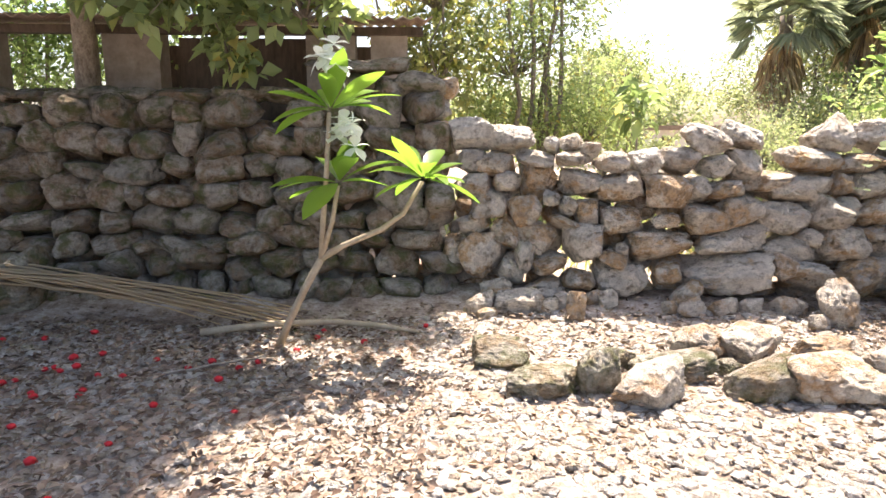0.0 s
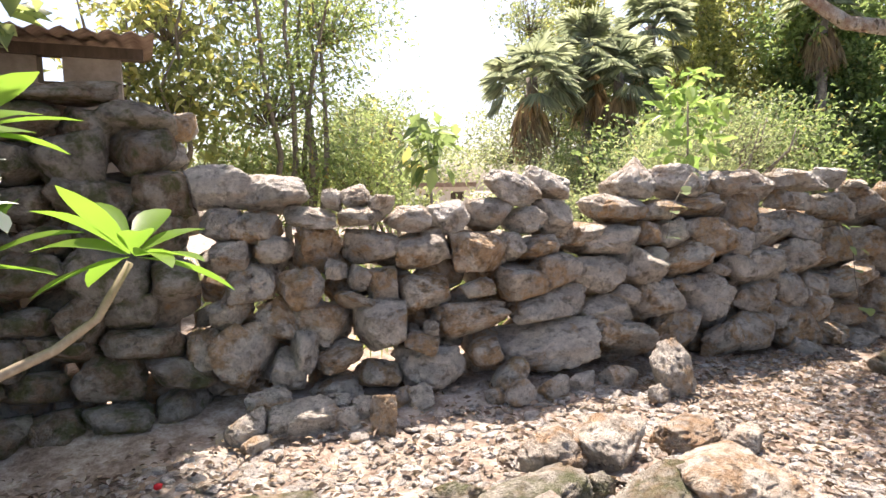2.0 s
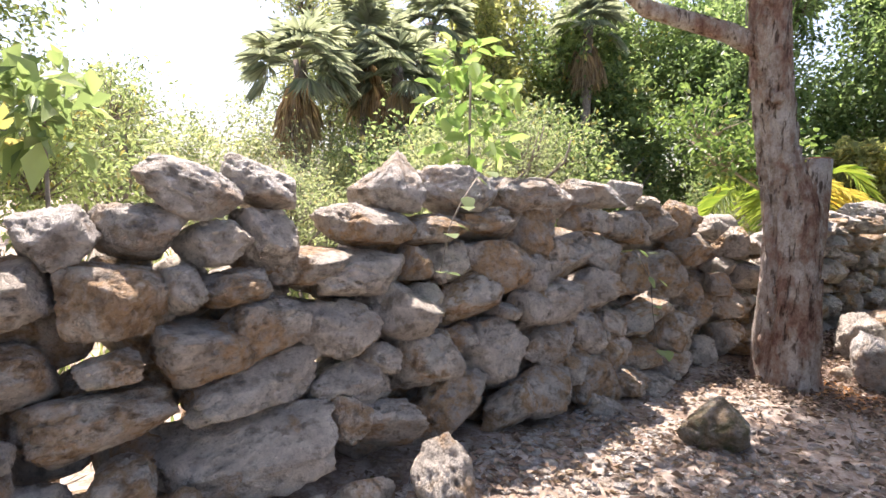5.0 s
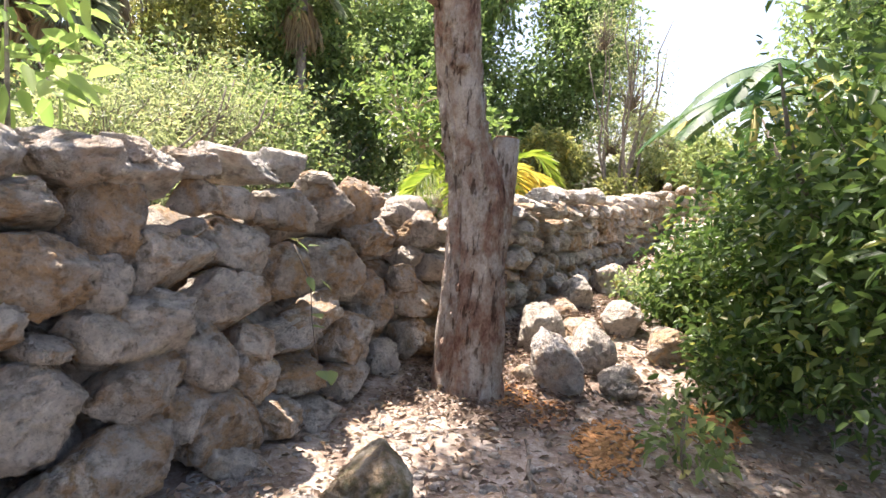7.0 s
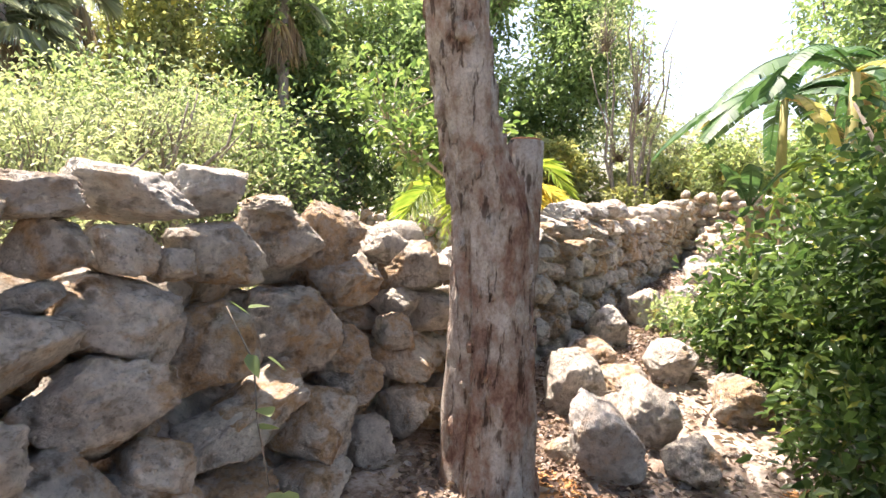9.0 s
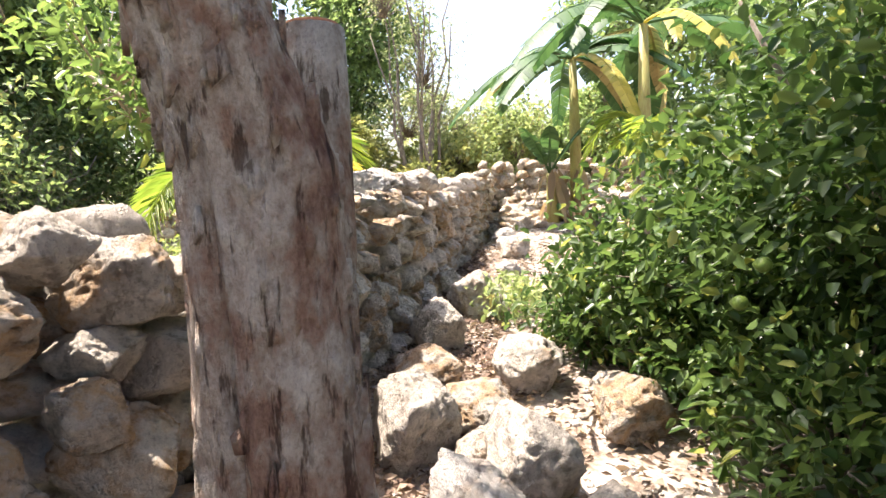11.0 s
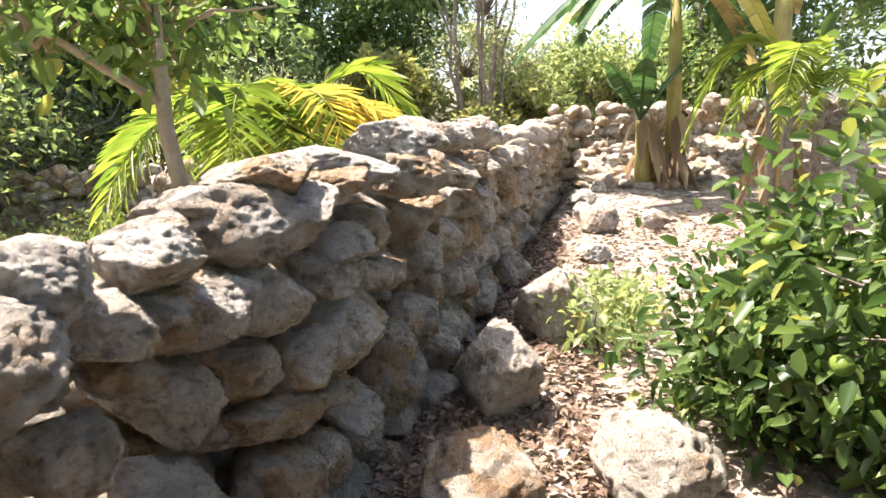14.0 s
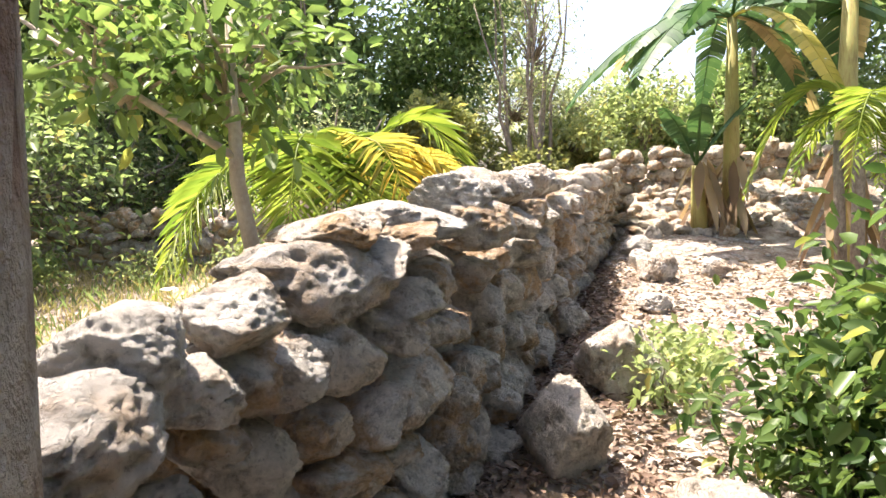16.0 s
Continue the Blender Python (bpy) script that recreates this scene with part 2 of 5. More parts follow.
class Geo:
    """Gathers vertices and faces for one mesh."""

    def __init__(self):
        self.v, self.f, self.n = [], [], 0

    def add(self, verts, faces):
        self.v.append(np.asarray(verts, float).reshape(-1, 3))
        self.f.extend(tuple(i + self.n for i in face) for face in faces)
        self.n += len(self.v[-1])
        return self

    def tris(self, verts, faces):
        """Adds an array of triangles."""
        self.v.append(np.asarray(verts, float).reshape(-1, 3))
        self.f.extend((np.asarray(faces) + self.n).tolist())
        self.n += len(self.v[-1])
        return self

    def mesh(self, name, material, smooth=True):
        me = bpy.data.meshes.new(name)
        me.from_pydata(np.concatenate(self.v).tolist(), [], self.f)
        me.materials.append(material)
        if smooth:
            me.polygons.foreach_set("use_smooth", [True] * len(me.polygons))
        me.update()
        return me


def thing(name, label, category, at=(0, 0, 0), group="", kind=""):
    ob = new(name)
    if at[2] == 0 and kind != "structure":
        at = (at[0], at[1], float(ground_z(at[0], at[1])) - 0.01)
    ob.location = at
    return tagged(ob, label, category, group, kind)


def part(name, geo, material, parent, label="", smooth=True):
    """Links a Geo (in world metres, less the parent's place) as one mesh under its thing."""
    ob = new(name, geo.mesh(name, material, smooth))
    ob.parent = parent
    return tagged(ob, label)


def solid(name, geo, material, label, category, group="", kind="", smooth=True, at=(0, 0, 0)):
    ob = new(name, geo.mesh(name, material, smooth))
    ob.location = at
    return tagged(ob, label, category, group, kind)


def unit(v):
    v = np.asarray(v, float)
    return v / max(np.linalg.norm(v), 1e-9)


def tube(geo, pts, radii, sides=8, lumps=0.0, rng=None):
    """A tapered tube along points, closed at the ends."""
    pts = np.asarray(pts, float)
    ring, verts, faces = np.linspace(0, 2 * np.pi, sides, endpoint=False), [], []
    side = None
    for i, p in enumerate(pts):
        d = unit(pts[min(i + 1, len(pts) - 1)] - pts[max(i - 1, 0)])
        if side is None:
            side = unit(np.cross(d, (0.3, 0.9, 0.1)))
        side = unit(side - d * (side @ d))
        up = np.cross(d, side)
        r = radii[i] * (1 + (rng.uniform(-lumps, lumps, sides) if rng is not None else np.zeros(sides)))
        verts.extend(p + side * (math.cos(a) * q) + up * (math.sin(a) * q) for a, q in zip(ring, r))
    for i in range(len(pts) - 1):
        for k in range(sides):
            a, b = i * sides + k, i * sides + (k + 1) % sides
            faces.append((a, b, b + sides, a + sides))
    faces.append(tuple(range(sides))[::-1])
    faces.append(tuple(range((len(pts) - 1) * sides, len(pts) * sides)))
    return geo.add(verts, faces)


def arc(a, b, sag, steps=6, rng=None, wander=0.0):
    a, b = np.asarray(a, float), np.asarray(b, float)
    t = np.linspace(0, 1, steps)[:, None]
    p = a + (b - a) * t + np.array([0, 0, 1.0]) * (sag * 4 * t * (1 - t))
    if rng is not None:
        p[1:-1] += rng.normal(0, wander, (steps - 2, 3))
    return p


def leaves(geo, at, way, length, width, rng, fold=0.25, droop=0.15, oval=False):
    """Folded, pointed leaves: a keel and two wings each. All arguments by leaf; way is the direction of growth."""
    at, n = np.asarray(at, float), len(at)
    way = np.asarray(way, float) / np.maximum(np.linalg.norm(way, axis=1, keepdims=True), 1e-9)
    length, width = np.broadcast_to(length, n)[:, None], np.broadcast_to(width, n)[:, None]
    side = np.cross(way, rng.normal(0, 1, (n, 3)) + np.array([0, 0, 1.5]))
    side /= np.maximum(np.linalg.norm(side, axis=1, keepdims=True), 1e-9)
    up = np.cross(side, way)
    mid = at + way * length * 0.5
    tip = at + way * length - np.array([0, 0, 1.0]) * length * droop
    left, right = mid + side * width / 2 + up * width * fold, mid - side * width / 2 + up * width * fold
    if oval:
        low, high = at + way * length * 0.3, at + way * length * 0.72 - np.array([0, 0, 1.0]) * length * droop * 0.5
        out = side * width / 2 * 0.92
        rise = up * width * fold
        v = np.stack([at, low + out + rise, high + out * 0.85 + rise, tip, high - out * 0.85 + rise, low - out + rise], 1).reshape(-1, 3)
        k = np.arange(n)[:, None] * 6
        return geo.tris(v, np.concatenate([k + (0, 1, 2), k + (0, 2, 3), k + (0, 3, 4), k + (0, 4, 5)], 0))
    v = np.stack([at, left, tip, right], 1).reshape(-1, 3)
    k = np.arange(n)[:, None] * 4
    return geo.tris(v, np.concatenate([k + (0, 1, 2), k + (0, 2, 3)], 0))


def broad_leaf(geo, base, way, length, width, droop, rows=7, fold=0.2, roll=0.0, blunt=0.75):
    """One large leaf with a curved keel, as a strip of rows."""
    base, d = np.asarray(base, float), unit(way)
    side = unit(np.cross(d, (0.02, 0.03, 1)))
    up = np.cross(side, d)
    side, up = side * math.cos(roll) + up * math.sin(roll), up * math.cos(roll) - side * math.sin(roll)
    v, f = [], []
    for i in range(rows):
        t = i / (rows - 1)
        p = base + d * (length * t) - np.array([0, 0, 1.0]) * (droop * length * t * t)
        w = width / 2 * max(0.03, math.sin(math.pi * t ** blunt) ** 0.8)
        v += [p + side * w + up * (w * fold), p, p - side * w + up * (w * fold)]
    for i in range(rows - 1):
        a = 3 * i
        f += [(a, a + 1, a + 4, a + 3), (a + 1, a + 2, a + 5, a + 4)]
    return geo.add(v, f)


def ball_points(rng, n, centre, radii, shell=0.55):
    d = rng.normal(0, 1, (n, 3))
    d /= np.linalg.norm(d, axis=1, keepdims=True)
    r = shell + (1 - shell) * rng.random((n, 1))
    return np.asarray(centre) + d * r * np.asarray(radii), d


def boulder_verts(seed, level):
    """A unit boulder: a sphere cut by tilted planes, then weathered with noise."""
    rng = np.random.default_rng(seed)
    bm = bmesh.new()
    bmesh.ops.create_icosphere(bm, subdivisions=level, radius=1.0)
    d = np.array([v.co[:] for v in bm.verts])
    faces = [[v.index for v in f.verts] for f in bm.faces]
    bm.free()
    normals, dist = [], []
    for axis in np.vstack([np.eye(3), -np.eye(3)]):
        normals.append(unit(axis + rng.normal(0, 0.24, 3)))
        dist.append(rng.uniform(0.76, 0.92))
    for _ in range(12):
        normals.append(unit(rng.normal(0, 1, 3)))
        dist.append(rng.uniform(0.70, 1.02))
    for way in ((0.1, -0.9, 0.8), (-0.1, 0.9, 0.8)):
        normals.append(unit(np.array(way) + rng.normal(0, 0.2, 3)))
        dist.append(rng.uniform(0.72, 0.9))
    cosine = d @ np.array(normals).T
    r = np.where(cosine > 0.05, np.array(dist) / np.maximum(cosine, 0.05), 9.0)
    soft = -np.log(np.exp(-100 * r).sum(1)) / 100
    off = rng.uniform(-40, 40, 3)
    rough = np.array([noise.fractal(Vector(p * 2.1 + off), 0.9, 2.0, 4) for p in d])
    crag = np.array([noise.ridged_multi_fractal(Vector(p * 5.0 - off), 0.8, 2.2, 4, 0.9, 2.0) - 1.0 for p in d])
    pit = np.array([max(0.0, noise.noise(Vector(p * 5.5 + off)) - 0.12) + 0.6 * max(0.0, noise.noise(Vector(p * 12.0 - off)) - 0.1) for p in d])
    return d * (np.minimum(soft, 1.22) * (1.03 + 0.045 * rough + 0.045 * crag - 0.22 * pit))[:, None], faces


KINDS = 20
FINE = [boulder_verts(100 + k, 5) for k in range(KINDS)]
COARSE = [boulder_verts(100 + k, 3) for k in range(KINDS)]
MIDDLE = [boulder_verts(100 + k, 4) for k in range(KINDS)]


def boulder_mesh(k, material):
    return Geo().add(*FINE[k]).mesh("stone", material)


WALL_MESH = [boulder_mesh(k, M_STONE) for k in range(KINDS)]
M_CAP = stone_material("grey_cap_limestone", (0.80, 0.75, 0.67), (0.60, 0.56, 0.50), (0.62, 0.50, 0.38))
CAP_MESH = [boulder_mesh(k, M_CAP) for k in range(KINDS)]
FAR_MESH = [Geo().add(*MIDDLE[k]).mesh("stone", M_SHADED) for k in range(KINDS)]


def turned(rng, tilt=0.15):
    """A turn that keeps a boulder lying roughly square, whichever way round."""
    m = Euler((rng.normal(0, tilt), rng.normal(0, tilt), rng.normal(0, tilt))).to_matrix()
    return np.array(m)


def lay(parent, rng, at, size, tilt=0.1):
    """One wall stone, an object of its own under the wall, on a shared mesh."""
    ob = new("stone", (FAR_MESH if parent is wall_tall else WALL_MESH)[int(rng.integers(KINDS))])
    ob.parent = parent
    ob.location = at
    ob.rotation_euler = (rng.normal(0, tilt), rng.normal(0, tilt), rng.normal(0, tilt))
    flip = np.where(rng.random(3) < 0.5, -1.0, 1.0)
    flip[2] = 1.0
    ob.scale = np.asarray(size) * 0.5 * (1.03 if parent is wall_far else 1.13) * flip
    return ob


def heap(geo, rng, at, size, tilt=0.3):
    v, f = COARSE[int(rng.integers(KINDS))]
    return geo.add((v * np.asarray(size) * 0.55) @ turned(rng, tilt).T + np.asarray(at), f)


# ---- ground ----
WALL_X = (-9, -3, -2.2, -1.4, 0, 1.2, 2.0, 2.75, 4.37, 4.93, 5.74, 8, 12.57)
WALL_Y = (0.55, 0.45, 0.25, 0.1, 0, -0.1, -0.08, -0.07, -0.50, -0.58, -0.78, -1.1, -1.86)


def wall_y(x):
    return np.interp(x, WALL_X, WALL_Y)


def ground_z(x, y):
    d = np.abs(np.asarray(y) - wall_y(x) - 0.15)
    lift = 0.13 * np.exp(-(d / 0.45) ** 2) * np.clip((0.6 - np.asarray(x)) / 1.5, 0.15, 1)
    side = np.clip((np.asarray(wall_y(x)) + 0.25 - np.asarray(y)) / 0.5, 0, 1)
    lift = lift + side * np.interp(x, (3.6, 5.4, 7.0, 9.5, 10.8, 12.4, 14.0), (0.0, 0.14, 0.26, 0.42, 0.52, 1.0, 1.2))
    return lift + 0.018 * np.sin(np.asarray(x) * 1.9 + 0.6) * np.cos(np.asarray(y) * 2.3) + 0.012 * np.sin(np.asarray(x) * 5.1 + np.asarray(y) * 3.7)


def axis_lines(lo, hi, fine, far):
    out = -np.geomspace(0.2, far, 26)[::-1] + lo
    return np.concatenate([out, np.arange(lo, hi, fine), np.geomspace(0.2, far, 26) + hi])


gx, gy = axis_lines(-8, 12, 0.09, 500), axis_lines(-6, 3, 0.08, 500)
GX, GY = np.meshgrid(gx, gy, indexing="ij")
GZ = ground_z(GX, GY)
for a in range(len(gx)):
    for b in range(len(gy)):
        if -8 < gx[a] < 12 and -6 < gy[b] < 3:
            GZ[a, b] += 0.02 * noise.fractal(Vector((gx[a] * 5, gy[b] * 5, 0)), 1.0, 2.0, 4)
nx, ny = GX.shape
gi = np.arange(nx * ny).reshape(nx, ny)
quads = np.stack([gi[:-1, :-1], gi[1:, :-1], gi[1:, 1:], gi[:-1, 1:]], -1).reshape(-1, 4)
M_GROUND = rough_material("stony_soil", [(0.34, (0.11, 0.075, 0.052)), (0.46, (0.27, 0.205, 0.155)), (0.56, (0.46, 0.39, 0.32)), (0.68, (0.62, 0.56, 0.48))], 6.0, (1, 1, 1), 0.9, 0.03, 0.95, 0.0, 7.0)
solid("ground", Geo().tris(np.stack([GX, GY, GZ], -1), quads), M_GROUND, "stony soil ground with gravel and dry leaves", "ground", kind="structure")

# ---- the dry stone walls ----
rng = np.random.default_rng(11)
wall_tall = thing("wall_1", "tall dry stone wall of rough limestone, shaded", "wall", (-6, 0.7, 0), kind="structure")
wall_main = thing("wall_2", "chest-high dry stone wall of grey and ochre limestone", "wall", (0, 0.1, 0), kind="structure")
wall_far = thing("wall_3", "dry stone wall of pale limestone running along a path", "wall", (5, -0.2, 0), kind="structure")
wall_end = thing("wall_4", "dry stone wall closing the far end of the path", "wall", (13, -4, 0), kind="structure")


def face_y(x, z):
    lean = 0.2 * min(1.0, max(0.0, (4.3 - x) / 1.2))
    return float(wall_y(x)) + lean * (z - 0.75)


def set_stone(parent, x, z, w, h, deep=0.42):
    """A stone of the wall's front, by the middle, width and height of its face."""
    slope = (float(wall_y(x + 0.1)) - float(wall_y(x - 0.1))) / 0.2
    deep = min(deep, 1.1 * max(w, h) + 0.05) * rng.uniform(0.85, 1.1)
    y = face_y(x, z) + deep * 0.42 + rng.uniform(-0.055, 0.05)
    ob = lay(parent, rng, np.array([x, y, z]) - np.array(parent.location), (w, deep, h), 0.19)
    ob.rotation_euler.z += math.atan(slope)
    ob.rotation_euler.x -= 0.16 if x < 4 else 0.0
    return ob


CAPS = [(-2.92, 1.42, 0.4, 0.27), (-2.59, 1.38, 0.41, 0.22), (-2.26, 1.33, 0.12, 0.12), (-2.1, 1.34, 0.2, 0.14), (-1.96, 1.3, 0.16, 0.11), (-1.79, 1.2, 0.27, 0.17), (-1.5, 1.2, 0.27, 0.22), (-1.23, 1.2, 0.29, 0.2), (-1.03, 1.39, 0.4, 0.2), (-0.68, 1.4, 0.37, 0.22), (0.46, 1.42, 0.41, 0.28), (0.89, 1.38, 0.39, 0.22), (1.05, 1.43, 0.15, 0.12), (1.15, 1.32, 0.36, 0.21), (1.41, 1.38, 0.27, 0.14), (1.84, 1.39, 0.38, 0.19), (2.24, 1.4, 0.3, 0.2)]
COURSE_A = [(-2.91, 1.19, 0.22, 0.21), (-2.71, 1.16, 0.29, 0.21), (-2.41, 1.22, 0.31, 0.15), (-2.08, 1.21, 0.31, 0.12), (-0.94, 1.16, 0.3, 0.18), (-0.68, 1.15, 0.3, 0.29), (-0.18, 1.2, 0.41, 0.21), (0.24, 1.19, 0.41, 0.15), (0.67, 1.21, 0.36, 0.19), (0.98, 1.16, 0.29, 0.34), (1.15, 1.1, 0.11, 0.07), (1.38, 1.11, 0.13, 0.08), (1.45, 1.24, 0.17, 0.16), (1.69, 1.22, 0.17, 0.16), (1.86, 1.16, 0.12, 0.12), (2.19, 1.15, 0.32, 0.25), (2.67, 1.17, 0.31, 0.33), (2.94, 1.19, 0.21, 0.32), (3.22, 1.14, 0.2, 0.2)]
COURSE_B = [(-2.88, 0.99, 0.25, 0.21), (-2.62, 1.04, 0.24, 0.17), (-2.35, 1.05, 0.31, 0.27), (-2.03, 1.02, 0.3, 0.23), (-1.67, 0.99, 0.39, 0.24), (-1.35, 0.96, 0.36, 0.29), (-1.12, 0.98, 0.12, 0.2), (-0.89, 0.96, 0.32, 0.17), (-0.56, 1.03, 0.33, 0.17), (-0.28, 0.98, 0.48, 0.24), (0.05, 1.01, 0.16, 0.18), (0.3, 1, 0.32, 0.25), (0.67, 0.98, 0.36, 0.28), (0.92, 0.9, 0.23, 0.24), (1.21, 0.97, 0.42, 0.23), (1.69, 1, 0.43, 0.31), (3.03, 0.94, 0.37, 0.27), (3.5, 1.01, 0.3, 0.3)]
COURSE_C = [(-2.76, 0.83, 0.32, 0.27), (-2.48, 0.8, 0.27, 0.22), (-2.27, 0.89, 0.15, 0.13), (-2.14, 0.82, 0.14, 0.16), (-1.97, 0.76, 0.21, 0.26), (-1.71, 0.72, 0.34, 0.24), (-1.05, 0.74, 0.34, 0.23), (-0.76, 0.77, 0.4, 0.25), (-1.37, 0.72, 0.21, 0.12), (-0.43, 0.73, 0.33, 0.26), (-0.09, 0.79, 0.32, 0.28), (0.09, 0.84, 0.13, 0.14), (0.37, 0.78, 0.41, 0.23), (0.65, 0.71, 0.17, 0.11), (0.84, 0.73, 0.19, 0.21), (1.06, 0.72, 0.43, 0.28), (1.13, 0.83, 0.11, 0.09), (1.6, 0.74, 0.42, 0.29), (2.09, 0.82, 0.29, 0.32), (2.64, 0.77, 0.42, 0.4), (3.22, 0.66, 0.2, 0.21), (3.39, 0.8, 0.23, 0.16)]
COURSE_D = [(-2.91, 0.66, 0.21, 0.19), (-2.61, 0.59, 0.2, 0.29), (-2.36, 0.57, 0.34, 0.23), (-2.02, 0.54, 0.32, 0.34), (-2.19, 0.7, 0.24, 0.08), (-1.4, 0.52, 0.57, 0.24), (-0.82, 0.55, 0.56, 0.25), (-1.73, 0.5, 0.1, 0.1), (-0.36, 0.48, 0.41, 0.25), (-0.23, 0.59, 0.19, 0.16), (0.06, 0.54, 0.41, 0.31), (0.29, 0.61, 0.23, 0.14), (0.57, 0.52, 0.46, 0.33), (1.03, 0.49, 0.31, 0.23), (1.35, 0.51, 0.27, 0.28), (1.69, 0.52, 0.23, 0.21), (2.09, 0.47, 0.42, 0.21), (2.31, 0.52, 0.57, 0.23), (2.92, 0.61, 0.23, 0.28), (2.98, 0.45, 0.22, 0.31), (3.33, 0.49, 0.25, 0.26)]
COURSE_E = [(-3.06, 0.41, 0.22, 0.34), (-2.5, 0.4, 0.18, 0.28), (-2.85, 0.4, 0.36, 0.38), (-2.59, 0.29, 0.24, 0.24), (-2.29, 0.35, 0.32, 0.17), (-1.79, 0.41, 0.23, 0.14), (-1.7, 0.23, 0.44, 0.25), (-1.35, 0.3, 0.23, 0.19), (-0.89, 0.28, 0.77, 0.32), (-0.45, 0.38, 0.18, 0.16), (-2.05, 0.22, 0.28, 0.16), (-0.23, 0.28, 0.33, 0.2), (0.22, 0.27, 0.56, 0.33), (0.94, 0.21, 0.54, 0.3), (1.66, 0.37, 0.31, 0.28), (2.1, 0.2, 0.41, 0.28), (2.64, 0.31, 0.28, 0.36), (3.31, 0.23, 0.23, 0.26), (3.62, 0.45, 0.3, 0.26), (3.62, 0.72, 0.3, 0.24), (1.2, 0.3, 0.26, 0.24)]
COURSE_F = [(-2.3, 0.12, 0.34, 0.2), (-1.25, 0.12, 0.26, 0.15), (0.7, 0.17, 0.3, 0.23), (1.45, 0.18, 0.47, 0.34), (3, 0.13, 0.23, 0.24), (1.8, 0.1, 0.3, 0.2), (2.12, 0.02, 0.35, 0.2), (2.55, 0.1, 0.35, 0.22), (3.55, 0.15, 0.31, 0.24), (1.42, 0.02, 0.3, 0.2)]
for row in (CAPS, COURSE_A, COURSE_B, COURSE_C, COURSE_D, COURSE_E, COURSE_F):
    for stone in row:
        ob = set_stone(wall_main, *stone)
        if row is CAPS:
            ob.data = CAP_MESH[int(rng.integers(KINDS))]
# the peaked cap stone
peaked = set_stone(wall_main, 0.08, 1.39, 0.40, 0.24)
tip, tip_faces = FINE[3][0].copy(), FINE[3][1]
up = np.clip(tip[:, 2], 0, None)
tip[:, 0] *= 1 - 0.62 * up
tip[:, 1] *= 1 - 0.5 * up
tip[:, 2] += 0.35 * up
peaked.data = Geo().add(tip, tip_faces).mesh("stone", M_CAP)
peaked.rotation_euler, peaked.scale = (0.0, 0.05, 0.2), (0.24, 0.2, 0.15)


def courses(parent, x0, x1, top, wid, hei, drop=0.0, deep=0.42, limit=10**6, shift=0.0, joined=None, taken=()):
    """Random courses of stones from x0 to x1, up to the height that top(x) gives."""
    z = 0.02
    while z < 2.2:
        h0 = rng.uniform(*hei)
        x = x0 + rng.uniform(0, 0.15)
        while x < x1:
            w = rng.uniform(*wid)
            h = h0 * rng.uniform(0.8, 1.3)
            zc = z + h / 2 + rng.uniform(-0.03, 0.03)
            if zc + h * 0.3 < top(x + w / 2) and rng.random() >= drop:
                xc = x + w / 2
                if any(abs(xc - q[0]) < 0.42 * (w + q[2]) and abs(zc - q[1]) < 0.42 * (h + q[3]) for q in taken):
                    pass
                elif joined is None:
                    set_stone(parent, xc, zc, w, h, deep)
                else:
                    y = face_y(xc, zc) + shift + rng.uniform(-0.04, 0.04)
                    heap(joined, rng, np.array([xc, y, zc]) - np.array(parent.location), (w, deep, h), 0.15)
            x += w * 0.97
        z += h0 * 0.95


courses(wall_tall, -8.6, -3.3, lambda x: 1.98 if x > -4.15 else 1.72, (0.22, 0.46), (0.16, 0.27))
NEAR_FACE = [(4.32, 0.97, 0.29, 0.18), (4.66, 0.93, 0.31, 0.24), (4.04, 0.94, 0.14, 0.11), (4.18, 0.9, 0.14, 0.13), (4.36, 0.78, 0.22, 0.19), (4.63, 0.72, 0.25, 0.2), (4.88, 1.12, 0.38, 0.11), (5.05, 0.98, 0.3, 0.15), (4.94, 0.92, 0.2, 0.15), (5.08, 0.68, 0.53, 0.26), (4.83, 0.67, 0.26, 0.14), (4.74, 0.55, 0.37, 0.15), (5.38, 0.99, 0.27, 0.2), (5.5, 0.8, 0.26, 0.14), (5.27, 0.81, 0.25, 0.2), (5.75, 1.17, 0.37, 0.19), (4.96, 0.51, 0.24, 0.12), (4.84, 1.22, 0.3, 0.13), (5.14, 1.17, 0.24, 0.12), (3.88, 0.92, 0.12, 0.12), (4.05, 0.8, 0.17, 0.14)]
for stone in NEAR_FACE:
    set_stone(wall_far, *stone, 0.36)


def far_top(x):
    return 0.96 + 0.30 * min(1, max(0, (x - 4.2) / 1.5)) + 0.05 * max(0, x - 8)


courses(wall_far, 3.85, 9.0, far_top, (0.13, 0.30), (0.13, 0.24), deep=0.34, taken=NEAR_FACE)
back = Geo()
courses(wall_tall, -8.6, -3.2, lambda x: 1.9 if x > -4.15 else 1.66, (0.24, 0.5), (0.18, 0.3), shift=0.5, joined=back)
part("backing_stones", back, M_RUBBLE, wall_tall)
back = Geo()
courses(wall_main, -3.1, -0.3, lambda x: 1.2, (0.2, 0.4), (0.16, 0.26), drop=0.02, shift=0.42, deep=0.3, joined=back)
courses(wall_main, -0.3, 3.9, lambda x: 1.2, (0.2, 0.4), (0.16, 0.26), drop=0.03, shift=0.45, joined=back)
part("backing_stones", back, M_RUBBLE, wall_main)
back = Geo()
courses(wall_far, 9.0, 12.6, far_top, (0.13, 0.30), (0.13, 0.24), shift=0.12, deep=0.34, joined=back)
